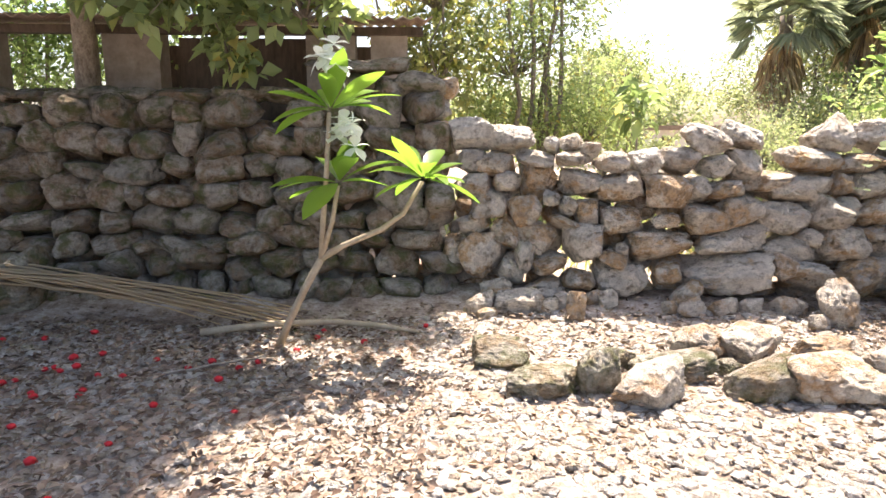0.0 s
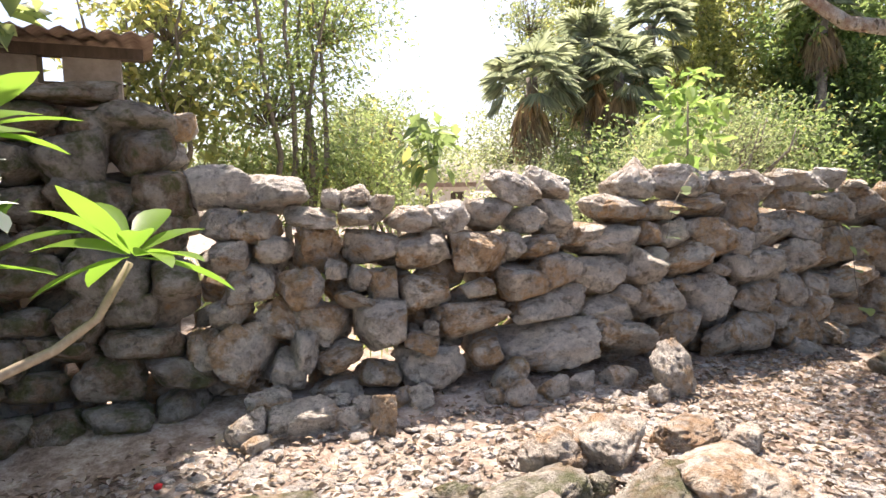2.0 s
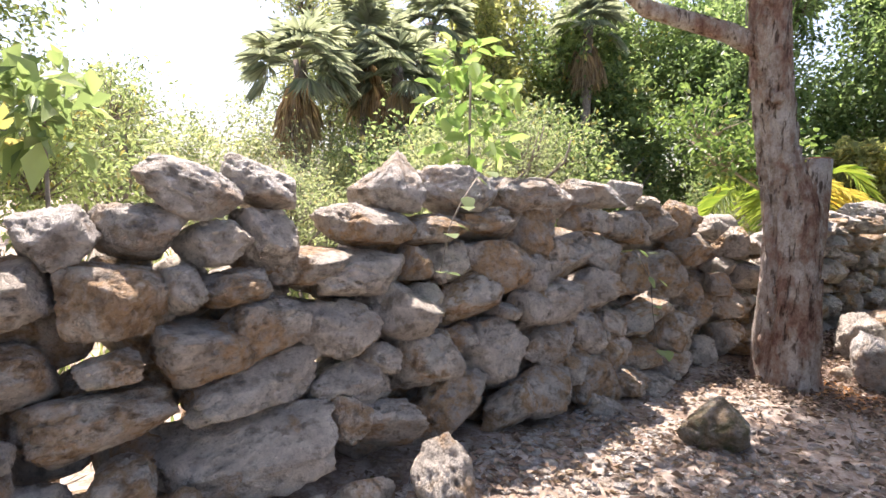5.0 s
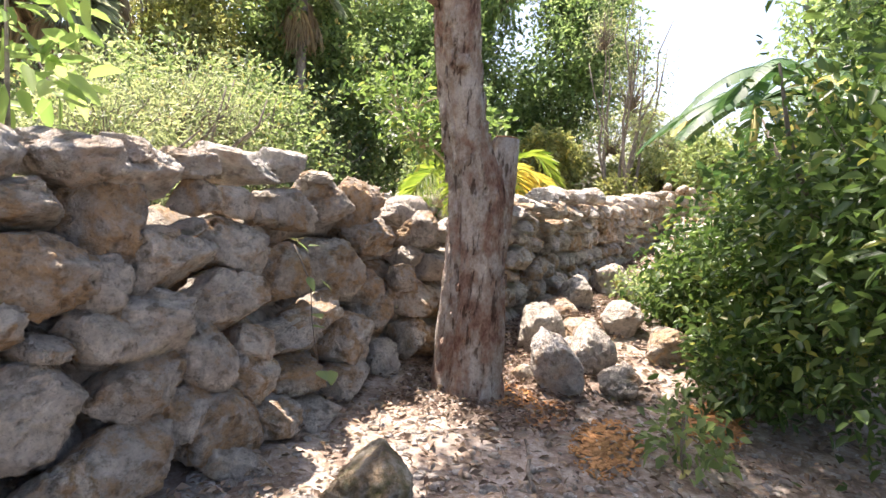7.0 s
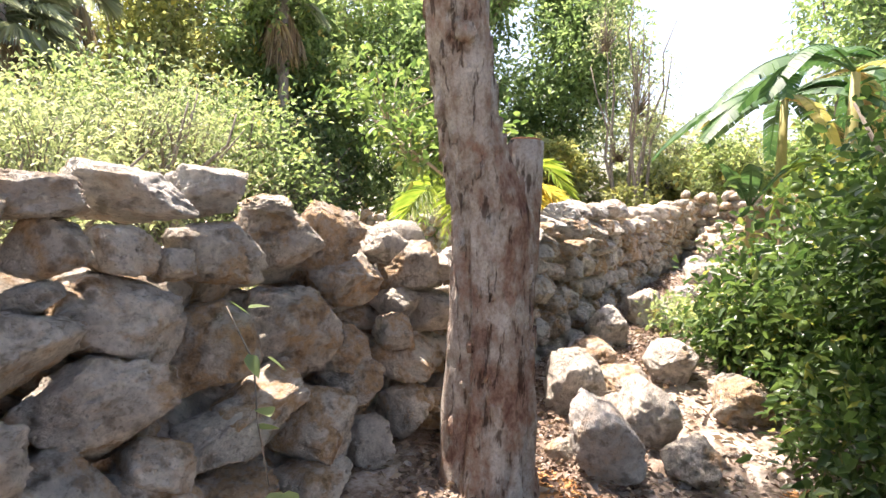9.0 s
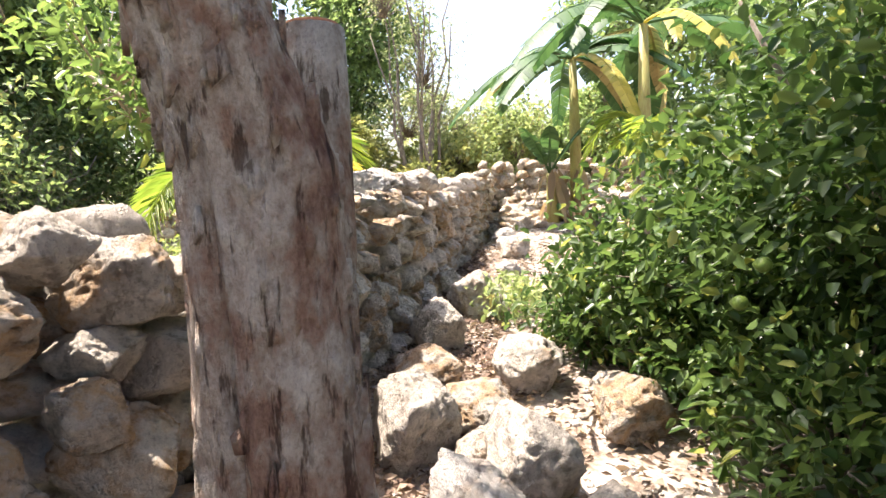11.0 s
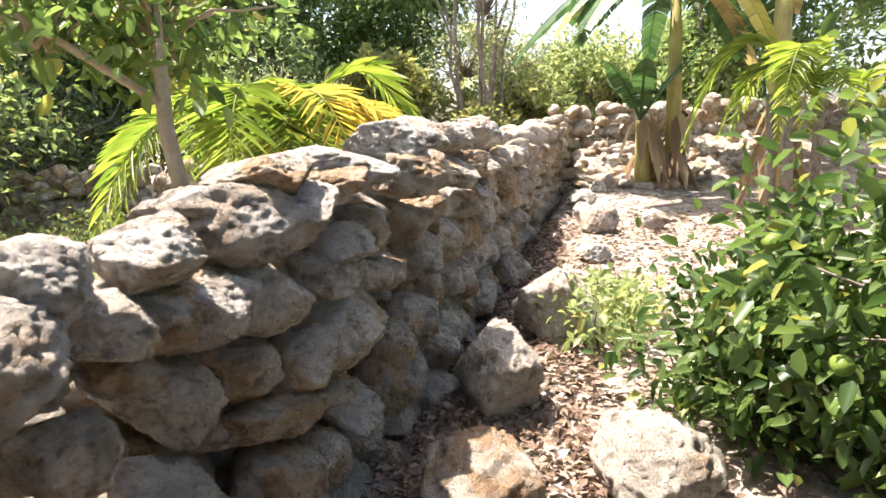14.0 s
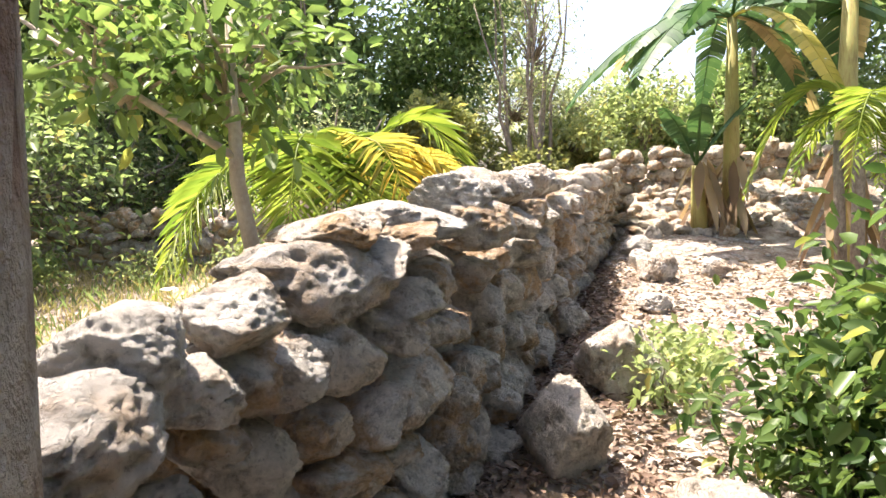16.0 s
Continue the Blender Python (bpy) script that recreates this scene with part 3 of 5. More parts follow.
courses(wall_far, 3.9, 12.6, lambda x: far_top(x) - 0.1, (0.24, 0.45), (0.16, 0.26), shift=0.55, deep=0.5, joined=back)
courses(wall_far, 4.4, 12.6, lambda x: far_top(x) - 0.04, (0.16, 0.34), (0.14, 0.22), shift=0.36, deep=0.34, joined=back)
part("backing_stones", back, M_RUBBLE, wall_far)
# large cap stones past the trunk
for x, y, z, w, d, h in ((3.84, -0.34, 1.04, 0.30, 0.34, 0.20), (4.02, -0.34, 1.12, 0.20, 0.24, 0.15), (4.12, -0.37, 1.01, 0.17, 0.24, 0.13), (4.31, -0.37, 1.105, 0.25, 0.25, 0.15), (3.66, -0.16, 0.98, 0.3, 0.4, 0.2),
                         (4.44, -0.40, 0.94, 0.26, 0.30, 0.18), (4.74, -0.36, 1.11, 0.44, 0.40, 0.25), (5.28, -0.42, 1.22, 0.50, 0.5, 0.15), (5.80, -0.58, 1.29, 0.32, 0.34, 0.20), (6.14, -0.62, 1.29, 0.30, 0.4, 0.22),
                         (6.55, -0.66, 1.27, 0.40, 0.4, 0.20), (6.95, -0.70, 1.28, 0.36, 0.4, 0.20), (7.40, -0.76, 1.28, 0.40, 0.4, 0.22), (7.8, -0.82, 1.30, 0.34, 0.4, 0.22)):
    lay(wall_far, rng, np.array([x, y, z]) - np.array(wall_far.location), (w, d, h), 0.05).data = CAP_MESH[int(rng.integers(KINDS))]
back = Geo()
for z in np.arange(0.5, 1.52, 0.15):
    for s in np.arange(0, 1, 0.035):
        p = np.array([12.6 + 1.2 * s, -1.7 - 6.5 * s, z + 0.12]) + rng.uniform(-0.06, 0.06, 3)
        heap(back, rng, p - np.array(wall_end.location), (rng.uniform(0.16, 0.34), rng.uniform(0.18, 0.36), rng.uniform(0.12, 0.24)))
part("stones", back, M_RUBBLE, wall_end)
for x in np.arange(-8.3, -3.45, 0.42):
    z = 2.0 if x > -4.15 else 1.75
    lay(wall_tall, rng, np.array([x, float(wall_y(x)) + 0.45, z]) - np.array(wall_tall.location), (0.46, 0.5, 0.13), 0.06)

bank = Geo()
for _ in range(260):
    x, y = rng.uniform(10.8, 13.0), rng.uniform(-4.6, -1.75)
    heap(bank, rng, (x, y, float(ground_z(x, y)) + 0.02), (rng.uniform(0.08, 0.3), rng.uniform(0.08, 0.26), rng.uniform(0.06, 0.16)), 0.5)
solid("rubble", bank, M_RUBBLE, "bank of pale limestone rubble at the path's end", "rubble", kind="stuff")

# ---- loose rocks ----
rng = np.random.default_rng(29)
ROCK_MESH = {m.name: [boulder_mesh(k, m) for k in range(KINDS)] for m in (M_STONE, M_MOSSY, M_TAN, M_CAP)}


def rock(x, y, w, h, material, label, group, depth=0.68, k=None, lean=0.12, sink=0.12):
    me = ROCK_MESH[material.name][int(rng.integers(KINDS)) if k is None else k]
    ob = new("rock", me)
    ob.scale = (w * 0.56, w * depth * 0.56, h * 0.56)
    ob.location = (x, y + w * depth * 0.3, float(ground_z(x, y)) + h * (0.5 - sink))
    ob.rotation_euler = (rng.normal(0, lean), rng.normal(0, lean), rng.uniform(-0.6, 0.6))
    return tagged(ob, label, "rock", group)


ROW = "row of rocks on the gravel"
for x, y, w, h, m, label in (
        (-2.89, -1.02, 0.41, 0.20, M_MOSSY, "dark mossy limestone rock lying on gravel"), (-2.72, -1.49, 0.40, 0.20, M_MOSSY, "flat mossy limestone rock lying on gravel"),
        (-2.41, -1.52, 0.28, 0.34, M_MOSSY, "upright dark angular rock on gravel"), (-2.15, -1.70, 0.38, 0.27, M_TAN, "rounded tan limestone rock on gravel"),
        (-1.92, -1.38, 0.48, 0.19, M_MOSSY, "low mossy rock lying on gravel"), (-1.60, -1.10, 0.35, 0.27, M_TAN, "pale tan rock with lichen on gravel"),
        (-1.30, -1.13, 0.38, 0.27, M_TAN, "blocky tan limestone rock on gravel"), (-1.50, -1.67, 0.45, 0.25, M_MOSSY, "mossy dark limestone rock on gravel"),
        (-1.16, -1.75, 0.52, 0.28, M_TAN, "large pale slab of rock on gravel"), (-0.81, -1.17, 0.37, 0.20, M_TAN, "pale flat rock on gravel"),
        (-2.18, -1.13, 0.22, 0.16, M_MOSSY, "small mossy rock on gravel"), (-0.59, -1.30, 0.20, 0.16, M_TAN, "small pale rock on gravel"), (-1.55, -1.31, 0.14, 0.11, M_MOSSY, "small grey rock on gravel")):
    rock(x, y, w, h * 0.86, m, label, ROW, 0.8)
FOOT = "stones at the wall's foot"
for x, y, w, h in ((-2.75, 0.10, 0.27, 0.23), (-2.60, -0.05, 0.36, 0.20), (-2.90, -0.05, 0.25, 0.18), (-2.37, 0.05, 0.2, 0.13), (-2.39, -0.1, 0.17, 0.13), (-2.25, -0.02, 0.18, 0.12),
                   (-2.0, 0.0, 0.12, 0.14), (-1.88, -0.05, 0.16, 0.16), (-1.22, -0.1, 0.12, 0.12), (-1.28, -0.2, 0.21, 0.16), (-1.40, -0.12, 0.16, 0.10), (-1.03, -0.22, 0.22, 0.13), (-0.78, -0.2, 0.17, 0.12), (-0.51, -0.25, 0.25, 0.15)):
    rock(x, y, w, h, M_STONE, "small grey limestone rubble at the wall's foot", FOOT)
rock(-2.20, -0.25, 0.15, 0.26, M_STONE, "small upright pale stone leaning at the wall's foot", FOOT)
rock(-2.88, -0.15, 0.19, 0.09, M_STONE, "flat white stone lying at the wall's foot", FOOT)
rock(-0.28, -0.52, 0.34, 0.42, M_STONE, "pitted pale limestone rock beside the wall", FOOT, lean=0.2)
rock(-0.50, -0.58, 0.15, 0.14, M_TAN, "small ochre stone beside the wall", FOOT)
rock(1.46, -1.0, 0.36, 0.26, M_MOSSY, "round mossy grey rock on leaf litter", "", 0.9, 3, 0.04)
PILE = "boulders by the tree"
for x, y, w, h, m, label in (
        (4.34, -1.02, 0.44, 0.42, M_STONE, "pitted grey boulder in a pile by the tree"), (3.45, -1.30, 0.40, 0.46, M_CAP, "white angular boulder leaning by the tree"),
        (3.95, -1.50, 0.38, 0.38, M_STONE, "rounded grey boulder in a pile by the tree"), (3.62, -1.74, 0.34, 0.25, M_TAN, "rusty brown pitted rock by the tree"),
        (4.52, -1.30, 0.42, 0.28, M_STONE, "grey boulder lying in the pile by the tree"), (4.92, -1.04, 0.46, 0.26, M_TAN, "flat ochre-stained boulder beside the path"),
        (4.46, -2.04, 0.42, 0.29, M_STONE, "round pinkish grey rock under the bush"), (4.12, -1.28, 0.26, 0.22, M_TAN, "small brown rock in the pile"),
        (5.05, -1.60, 0.44, 0.30, M_STONE, "pale grey boulder under the citrus bush"), (5.66, -1.08, 0.36, 0.36, M_STONE, "pitted white and grey rock on the path"),
        (6.42, -1.36, 0.46, 0.40, M_CAP, "sunlit pale boulder at the path's edge"), (7.50, -1.10, 0.30, 0.25, M_TAN, "small tan rock on the shaded path"),
        (9.95, -1.84, 0.36, 0.20, M_CAP, "white rubble rock by the far path"), (8.80, -1.89, 0.32, 0.30, M_CAP, "white rubble rock by the far path"),
        (9.25, -1.80, 0.26, 0.20, M_CAP, "white rubble rock by the far path"), (9.0, -2.41, 0.26, 0.20, M_CAP, "white rubble rock by the far path"),
        (7.85, -1.72, 0.26, 0.14, M_CAP, "white rubble rock by the far path"), (11.4, -1.75, 0.40, 0.18, M_STONE, "grey rubble rock by the far path"),
        (9.5, -2.02, 0.24, 0.18, M_CAP, "white rubble rock by the far path"), (3.52, -1.05, 0.16, 0.12, M_STONE, "small grey stone beside the tree's foot")):
    rock(x, y - 0.2 * w, w, h, m, label, PILE, 0.85)
rock(-6.7, 0.1, 0.75, 0.5, M_MOSSY, "large dark shaded rock by the tall wall", "")

# ---- the big trunk ----
rng = np.random.default_rng(5)
big_tree = thing("tree", "large tree with rough grey-brown trunk and sawn stub", "tree", (3.07, -0.72, 0))
trunk = Geo()
rings = []
# height, middle x and y, half widths along x and y
TRUNK = ((0.0, 0.02, -0.06, 0.25, 0.26), (0.15, 0.01, -0.05, 0.20, 0.235), (0.4, 0.0, -0.05, 0.18, 0.235), (1.0, -0.01, -0.03, 0.17, 0.195), (1.35, -0.03, -0.02, 0.165, 0.19), (1.52, -0.07, 0.03, 0.155, 0.175), (1.75, -0.13, 0.08, 0.145, 0.145),
         (2.1, -0.23, 0.11, 0.14, 0.138), (2.6, -0.31, 0.14, 0.135, 0.135), (3.3, -0.40, 0.17, 0.13, 0.13), (4.4, -0.3, 0.25, 0.11, 0.11), (5.4, -0.1, 0.3, 0.06, 0.06))
zz = np.concatenate([np.linspace(-0.1, 3.0, 150), np.linspace(3.1, 5.4, 20)])
tr = np.array(TRUNK)
sides = 84
v, f = [], []
for i, z in enumerate(zz):
    cx, cy, rx, ry = (np.interp(z, tr[:, 0], tr[:, k]) for k in (1, 2, 3, 4))
    for k in range(sides):
        a = 2 * math.pi * k / sides
        n1 = noise.fractal(Vector((math.cos(a) * 1.6, math.sin(a) * 1.6, z * 0.9)), 1.0, 2.0, 3)
        n2 = noise.fractal(Vector((math.cos(a) * 6, math.sin(a) * 6, z * 2.5 + 7)), 0.9, 2.0, 4)
        flute = 0.06 * math.cos(3 * a + 0.6 + 0.4 * z) * max(0.0, 1.1 - 0.45 * z)
        n3 = noise.ridged_multi_fractal(Vector((math.cos(a) * 4.2, math.sin(a) * 4.2, z * 4.5)), 0.9, 2.1, 4, 0.9, 2.0) - 1.0
        groove = sum(dp * math.exp(-((a - mid) / wd) ** 2) for mid, wd, dp in (
            (math.pi - 0.5 + 0.12 * math.sin(2.3 * z), 0.10, 0.17 * min(1.0, max(0.0, 2.2 - z))),
            (math.pi + 0.15 + 0.9 * max(0.0, 1.75 - z), 0.11, 0.11 * math.exp(-((z - 1.45) / 0.28) ** 2)),
            (math.pi + 0.95 + 0.1 * math.sin(3.1 * z), 0.09, 0.13 * min(1.0, max(0.0, 1.1 - z))), (math.pi - 1.2, 0.12, 0.10)))
        wrinkle = 0.008 * math.sin(46 * z + 3 * n1) * max(0.0, noise.noise(Vector((3 * a, 2 * z, 5.0))))
        q = 1 + 0.06 * n1 + 0.04 * n2 - 0.035 * n3 + flute - groove + wrinkle
        v.append((cx + math.cos(a) * q * rx, cy + math.sin(a) * q * ry, z))
for i in range(len(zz) - 1):
    for k in range(sides):
        a, b = i * sides + k, i * sides + (k + 1) % sides
        f.append((a, b, b + sides, a + sides))
part("trunk", Geo().add(v, f), M_BARK, big_tree)
stub = Geo()
tube(stub, [(0.04, -0.06, 0.7), (0.08, -0.09, 0.95), (0.12, -0.11, 1.15), (0.16, -0.115, 1.32), (0.185, -0.115, 1.45), (0.195, -0.115, 1.58), (0.20, -0.115, 1.71)], [0.12, 0.12, 0.108, 0.098, 0.09, 0.086, 0.084], 40, 0.035, rng)
part("stub", stub, M_BARK, big_tree, "sawn-off stub of a second stem")
cut = Geo()
tube(cut, [(0.20, -0.115, 1.705), (0.201, -0.115, 1.718)], [0.08, 0.075], 18, 0.03, rng)
part("cut_face", cut, M_WOOD, big_tree, "reddish sawn wood face")
knot = Geo()
tube(knot, [(-0.30, 0.05, 2.11), (-0.375, 0.03, 2.11), (-0.39, 0.03, 2.11)], [0.055, 0.045, 0.02], 12, 0.1, rng)
part("knot", knot, M_BARK, big_tree)
limb = Geo()
tube(limb, [(-0.28, 0.14, 2.45), (-0.5, 0.35, 2.58), (-0.95, 0.75, 2.72), (-1.6, 1.2, 3.3)], [0.09, 0.075, 0.06, 0.03], 10, 0.08, rng)
part("limb", limb, M_BARK, big_tree, "crooked side limb")
bark = Geo()
for _ in range(240):
    a, z = rng.uniform(0, 2 * math.pi), rng.uniform(0.3, 2.8)
    cx, cy, rx, ry = (np.interp(z, tr[:, 0], tr[:, k]) for k in (1, 2, 3, 4))
    p = np.array([cx + math.cos(a) * rx * 1.02, cy + math.sin(a) * ry * 1.02, z])
    t, n, up = np.array([-math.sin(a), math.cos(a), 0]), np.array([math.cos(a), math.sin(a), 0]), np.array([0, 0, 1.0])
    w, h = rng.uniform(0.006, 0.022), rng.uniform(0.015, 0.07)
    q = [p - t * w * rng.uniform(0.3, 1) - up * h, p + t * w - up * h * rng.uniform(0.2, 0.9), p + t * w * rng.uniform(0.1, 1) + up * h, p - t * w + up * h * rng.uniform(0.1, 0.8)]
    bark.add([c - n * 0.01 for c in q] + [c + n * 0.005 for c in q], [(0, 1, 5, 4), (1, 2, 6, 5), (2, 3, 7, 6), (3, 0, 4, 7), (4, 5, 6, 7)])
part("loose_bark", bark, M_BARK, big_tree, "peeling bark flakes")["kind"] = "stuff"
crown = Geo()
for c, r, n in (((-0.1, 0.4, 4.8), (1.2, 1.1, 0.6), 3400), ((-1.3, 0.2, 4.6), (1.2, 1.1, 0.6), 2800), ((0.8, -0.5, 4.8), (1.0, 0.9, 0.6), 2400), ((1.2, 0.5, 4.9), (0.7, 0.7, 0.4), 1500), ((0.5, 0.9, 4.9), (1.1, 0.8, 0.5), 2600), ((-0.9, 1.2, 4.8), (1.1, 0.7, 0.5), 1700)):
    p, d = ball_points(rng, n, c, r, 0.2)
    leaves(crown, p, d + rng.normal(0, 0.7, d.shape), rng.uniform(0.08, 0.14, n), rng.uniform(0.035, 0.06, n), rng)
part("crown", crown, L_MID, big_tree)

# ---- shrubs and trees ----


def leafy(name, label, at, blobs, material, size, slim=0.45, stems=(), stem_material=None, seed=1, category="tree", shell=0.35, twigs=0, clump=0, group=""):
    """A tree or shrub: stems (lists of points and radii), twigs and a crown of leaves in clumps, with gaps between."""
    r = np.random.default_rng(seed)
    ob = thing(name, label, category, at, group)
    wood, crown = Geo(), Geo()
    for k, (pts, radii) in enumerate(stems):
        part("trunk" if category == "tree" and k == 0 else "stem", tube(Geo(), pts, radii, 9, 0.06, r), stem_material or M_TWIG, ob)
    for c, rad, n in blobs:
        c, rad = np.asarray(c, float), np.asarray(rad, float)
        if clump:
            k = max(6, n // clump)
            heads, d0 = ball_points(r, k, c, rad, shell)
            pick = r.integers(0, k, n)
            spread = 0.22 * float(rad.min()) + 0.06
            p = heads[pick] + r.normal(0, spread * 0.55, (n, 3))
            d = d0[pick] * 0.6 + r.normal(0, 0.75, (n, 3)) + np.array([0, 0, 0.1])
            for h in heads[: min(k, twigs)]:
                foot = c + (h - c) * 0.1 - np.array([0, 0, rad[2] * 0.5])
                tube(wood, arc(foot, h, 0.05, 4, r, 0.03), [0.012 + 0.006 * rad[2], 0.009, 0.006, 0.003], 5)
        else:
            p, d = ball_points(r, n, c, rad, shell)
            d = d * 0.6 + r.normal(0, 0.7, d.shape)
        ln = r.uniform(0.7, 1.25, n) * size
        leaves(crown, p, d, ln, ln * slim * r.uniform(0.8, 1.2, n), r, oval=material in (L_CITRUS, L_SAP, L_LIME))
    if wood.n:
        part("twig_mass", wood, stem_material or M_TWIG, ob)["kind"] = "stuff"
    part("crown", crown, material, ob)
    return ob


# the citrus bush beside the path
citrus = leafy("citrus_bush", "dense dark green citrus bush with glossy leaves", (3.8, -3.05, 0),
      [((-2.0, -0.15, 1.55), (0.8, 0.65, 0.95), 5600), ((-0.9, -0.25, 1.6), (1.0, 0.9, 1.5), 10500), ((0.3, -0.05, 1.2), (1.0, 0.95, 1.15), 10500), ((1.2, 0.3, 0.8), (0.85, 0.95, 0.75), 8200),
       ((1.75, 1.0, 0.45), (0.5, 0.5, 0.45), 2000), ((0.9, 0.5, 0.3), (0.7, 0.42, 0.35), 2200), ((-0.1, 0.5, 0.35), (0.8, 0.38, 0.36), 2200), ((-0.7, -0.6, 2.9), (1.3, 0.9, 0.8), 5000), ((0.5, -0.9, 2.9), (1.2, 0.8, 0.8), 4200)],
      L_CITRUS, 0.074, 0.52, [(arc((0.2 + k * 0.12, -0.2, 0), (math.cos(k) * 1.1, math.sin(k) * 0.7, 1.8 + 0.2 * (k % 3)), 0.1, 6, np.random.default_rng(k), 0.05), [0.05, 0.04, 0.03, 0.022, 0.015, 0.008]) for k in range(6)],
      M_TWIG, 21, "bush", 0.3, 60, 26)
FRUIT = rough_material("green_citrus_skin", [(0.3, (0.10, 0.17, 0.03)), (0.7, (0.22, 0.30, 0.06))], 40.0, (1, 1, 1), 0.3, 0.003, 0.4)
lime = Geo().add(*boulder_verts(7, 2)).mesh("fruit", FRUIT)
for p in ((-0.15, 0.82, 0.95), (-0.05, 0.85, 0.8), (0.5, 0.95, 1.1), (0.9, 1.1, 0.7), (-0.6, 0.62, 1.35), (1.25, 1.15, 0.95), (0.2, 0.9, 1.5)):
    ob = new("fruit", lime)
    ob.parent, ob.location, ob.scale = citrus, p, (0.032, 0.032, 0.034)
leafy("weed", "low pale green leafy weed beside the path", (6.3, -1.55, 0), [((0, 0, 0.18), (0.4, 0.3, 0.2), 420), ((0.5, -0.2, 0.12), (0.4, 0.3, 0.14), 300)], L_PALE, 0.07, 0.5, [([(0.1 * k, 0, 0), (0.13 * k, 0.03, 0.15), (0.2 * k, 0.02, 0.28)], [0.006, 0.005, 0.003]) for k in (-1, 0, 1, 3)], seed=22, category="weed")
for k, (x, y) in enumerate(((10.3, 4.3), (9.6, 5.5), (11.2, 3.4), (10.6, 6.4))):
    leafy("weed", "pale green scrubby weed before the low wall", (x, y, 0), [((0, 0, 0.25), (0.5, 0.5, 0.28), 380)], L_PALE, 0.1, 0.4, [([(0.1 * k, 0, 0), (0.2 * k, 0.03, 0.2), (0.3 * k, 0.02, 0.4)], [0.008, 0.006, 0.003]) for k in (-1, 0, 1)], seed=130 + k, category="weed", group="weeds in the field")
leafy("weed", "bright green leafy weed in the leaf litter", (2.6, -2.15, 0), [((0, 0, 0.2), (0.4, 0.25, 0.2), 160)], L_MID, 0.085, 0.55, [([(0.1 * k, 0, 0), (0.15 * k, 0.03, 0.15), (0.25 * k, 0.02, 0.3)], [0.006, 0.005, 0.003]) for k in (-1, 0, 1)], seed=23, category="weed")
# shade over the start of the walk
leafy("shade_tree", "spreading tree with bright foliage over the shed", (-6.5, 1.6, 0),
      [((1.9, 0.4, 3.9), (1.4, 1.2, 0.5), 7500), ((1.0, -1.8, 3.8), (1.7, 1.2, 0.5), 8000), ((-1.0, -0.2, 3.7), (2.0, 2.2, 0.5), 14000), ((0.4, -3.6, 4.0), (1.2, 0.8, 0.5), 3200), ((3.6, -0.3, 3.9), (0.6, 0.6, 0.3), 1300), ((-1.5, -3.2, 3.8), (1.6, 1.4, 0.5), 6000), ((-0.6, -2.2, 3.6), (2.0, 1.6, 0.45), 9000), ((1.9, -1.7, 4.4), (1.4, 1.7, 0.5), 8000), ((1.5, -3.6, 4.4), (1.2, 1.3, 0.5), 4500), ((-1.5, 0.5, 4.4), (2.2, 2.2, 0.5), 9000), ((1.2, -1.1, 2.75), (0.9, 0.5, 0.45), 900), ((2.2, -0.9, 2.6), (0.55, 0.4, 0.4), 420), ((1.6, -0.95, 2.25), (0.25, 0.2, 0.5), 200)],
      L_PALE, 0.16, 0.65, [(arc((-0.5, 0.6, 0), (0.3, -0.6, 4.0), 0.2, 7, rng, 0.05), [0.17, 0.15, 0.13, 0.11, 0.09, 0.07, 0.05]), (arc((0.1, -0.2, 3.0), (2.1, -0.8, 2.9), 0.15, 6, rng, 0.04), [0.05, 0.045, 0.04, 0.03, 0.02, 0.01])],
      M_TWIG, 24, "tree", 0.15, 30, 18)
# the pale sapling behind the wall
sap = [((0, 0, 2.25), (0.30, 0.26, 0.12), 40), ((0, 0, 2.0), (0.34, 0.3, 0.16), 60), ((0.02, 0, 1.7), (0.33, 0.3, 0.18), 60)]
leafy("sapling", "slender sapling with large drooping lime leaves", (0.92, 0.6, 0), sap, L_LIME, 0.15, 0.42, [([(0, 0, 0), (0.01, 0, 1.0), (0, 0, 2.3)], [0.016, 0.013, 0.006])], M_TWIG, 25, "tree", 0.5)
# sapling at the path wall, seen at the end of the walk
leafy("sapling", "young tree with bright green oval leaves behind the wall", (5.62, 0.29, 0),
      [((0.1, 0.1, 2.0), (0.7, 0.55, 0.42), 620), ((-0.1, 0.5, 1.9), (0.55, 0.45, 0.3), 330), ((0.3, 0.9, 2.35), (0.8, 0.7, 0.5), 560), ((0.3, 0.2, 1.75), (0.45, 0.35, 0.2), 170)],
      L_SAP, 0.095, 0.48, [([(0.02, -0.1, 0), (-0.02, -0.06, 0.9), (-0.06, 0.0, 1.4), (0.05, 0.05, 2.1)], [0.04, 0.036, 0.032, 0.015]), ([(-0.05, 0, 1.5), (-0.2, 0.4, 1.8), (-0.3, 0.8, 2.1)], [0.02, 0.014, 0.008]), ([(-0.02, 0, 1.6), (0.3, 0.5, 2.0), (0.5, 0.9, 2.3)], [0.02, 0.014, 0.008])],
      M_STEM, 26, "tree", 0.3, 16, 7)
# thin airy trees behind the wall
def thin_stems(seed, n, h, spread):
    r = np.random.default_rng(seed)
    return [(arc((r.uniform(-0.3, 0.3), r.uniform(-0.3, 0.3), 0), (r.uniform(-spread, spread), r.uniform(-spread, spread), h * r.uniform(0.8, 1.1)), 0.1, 7, r, 0.08), [0.06, 0.05, 0.042, 0.034, 0.026, 0.018, 0.008]) for _ in range(n)]


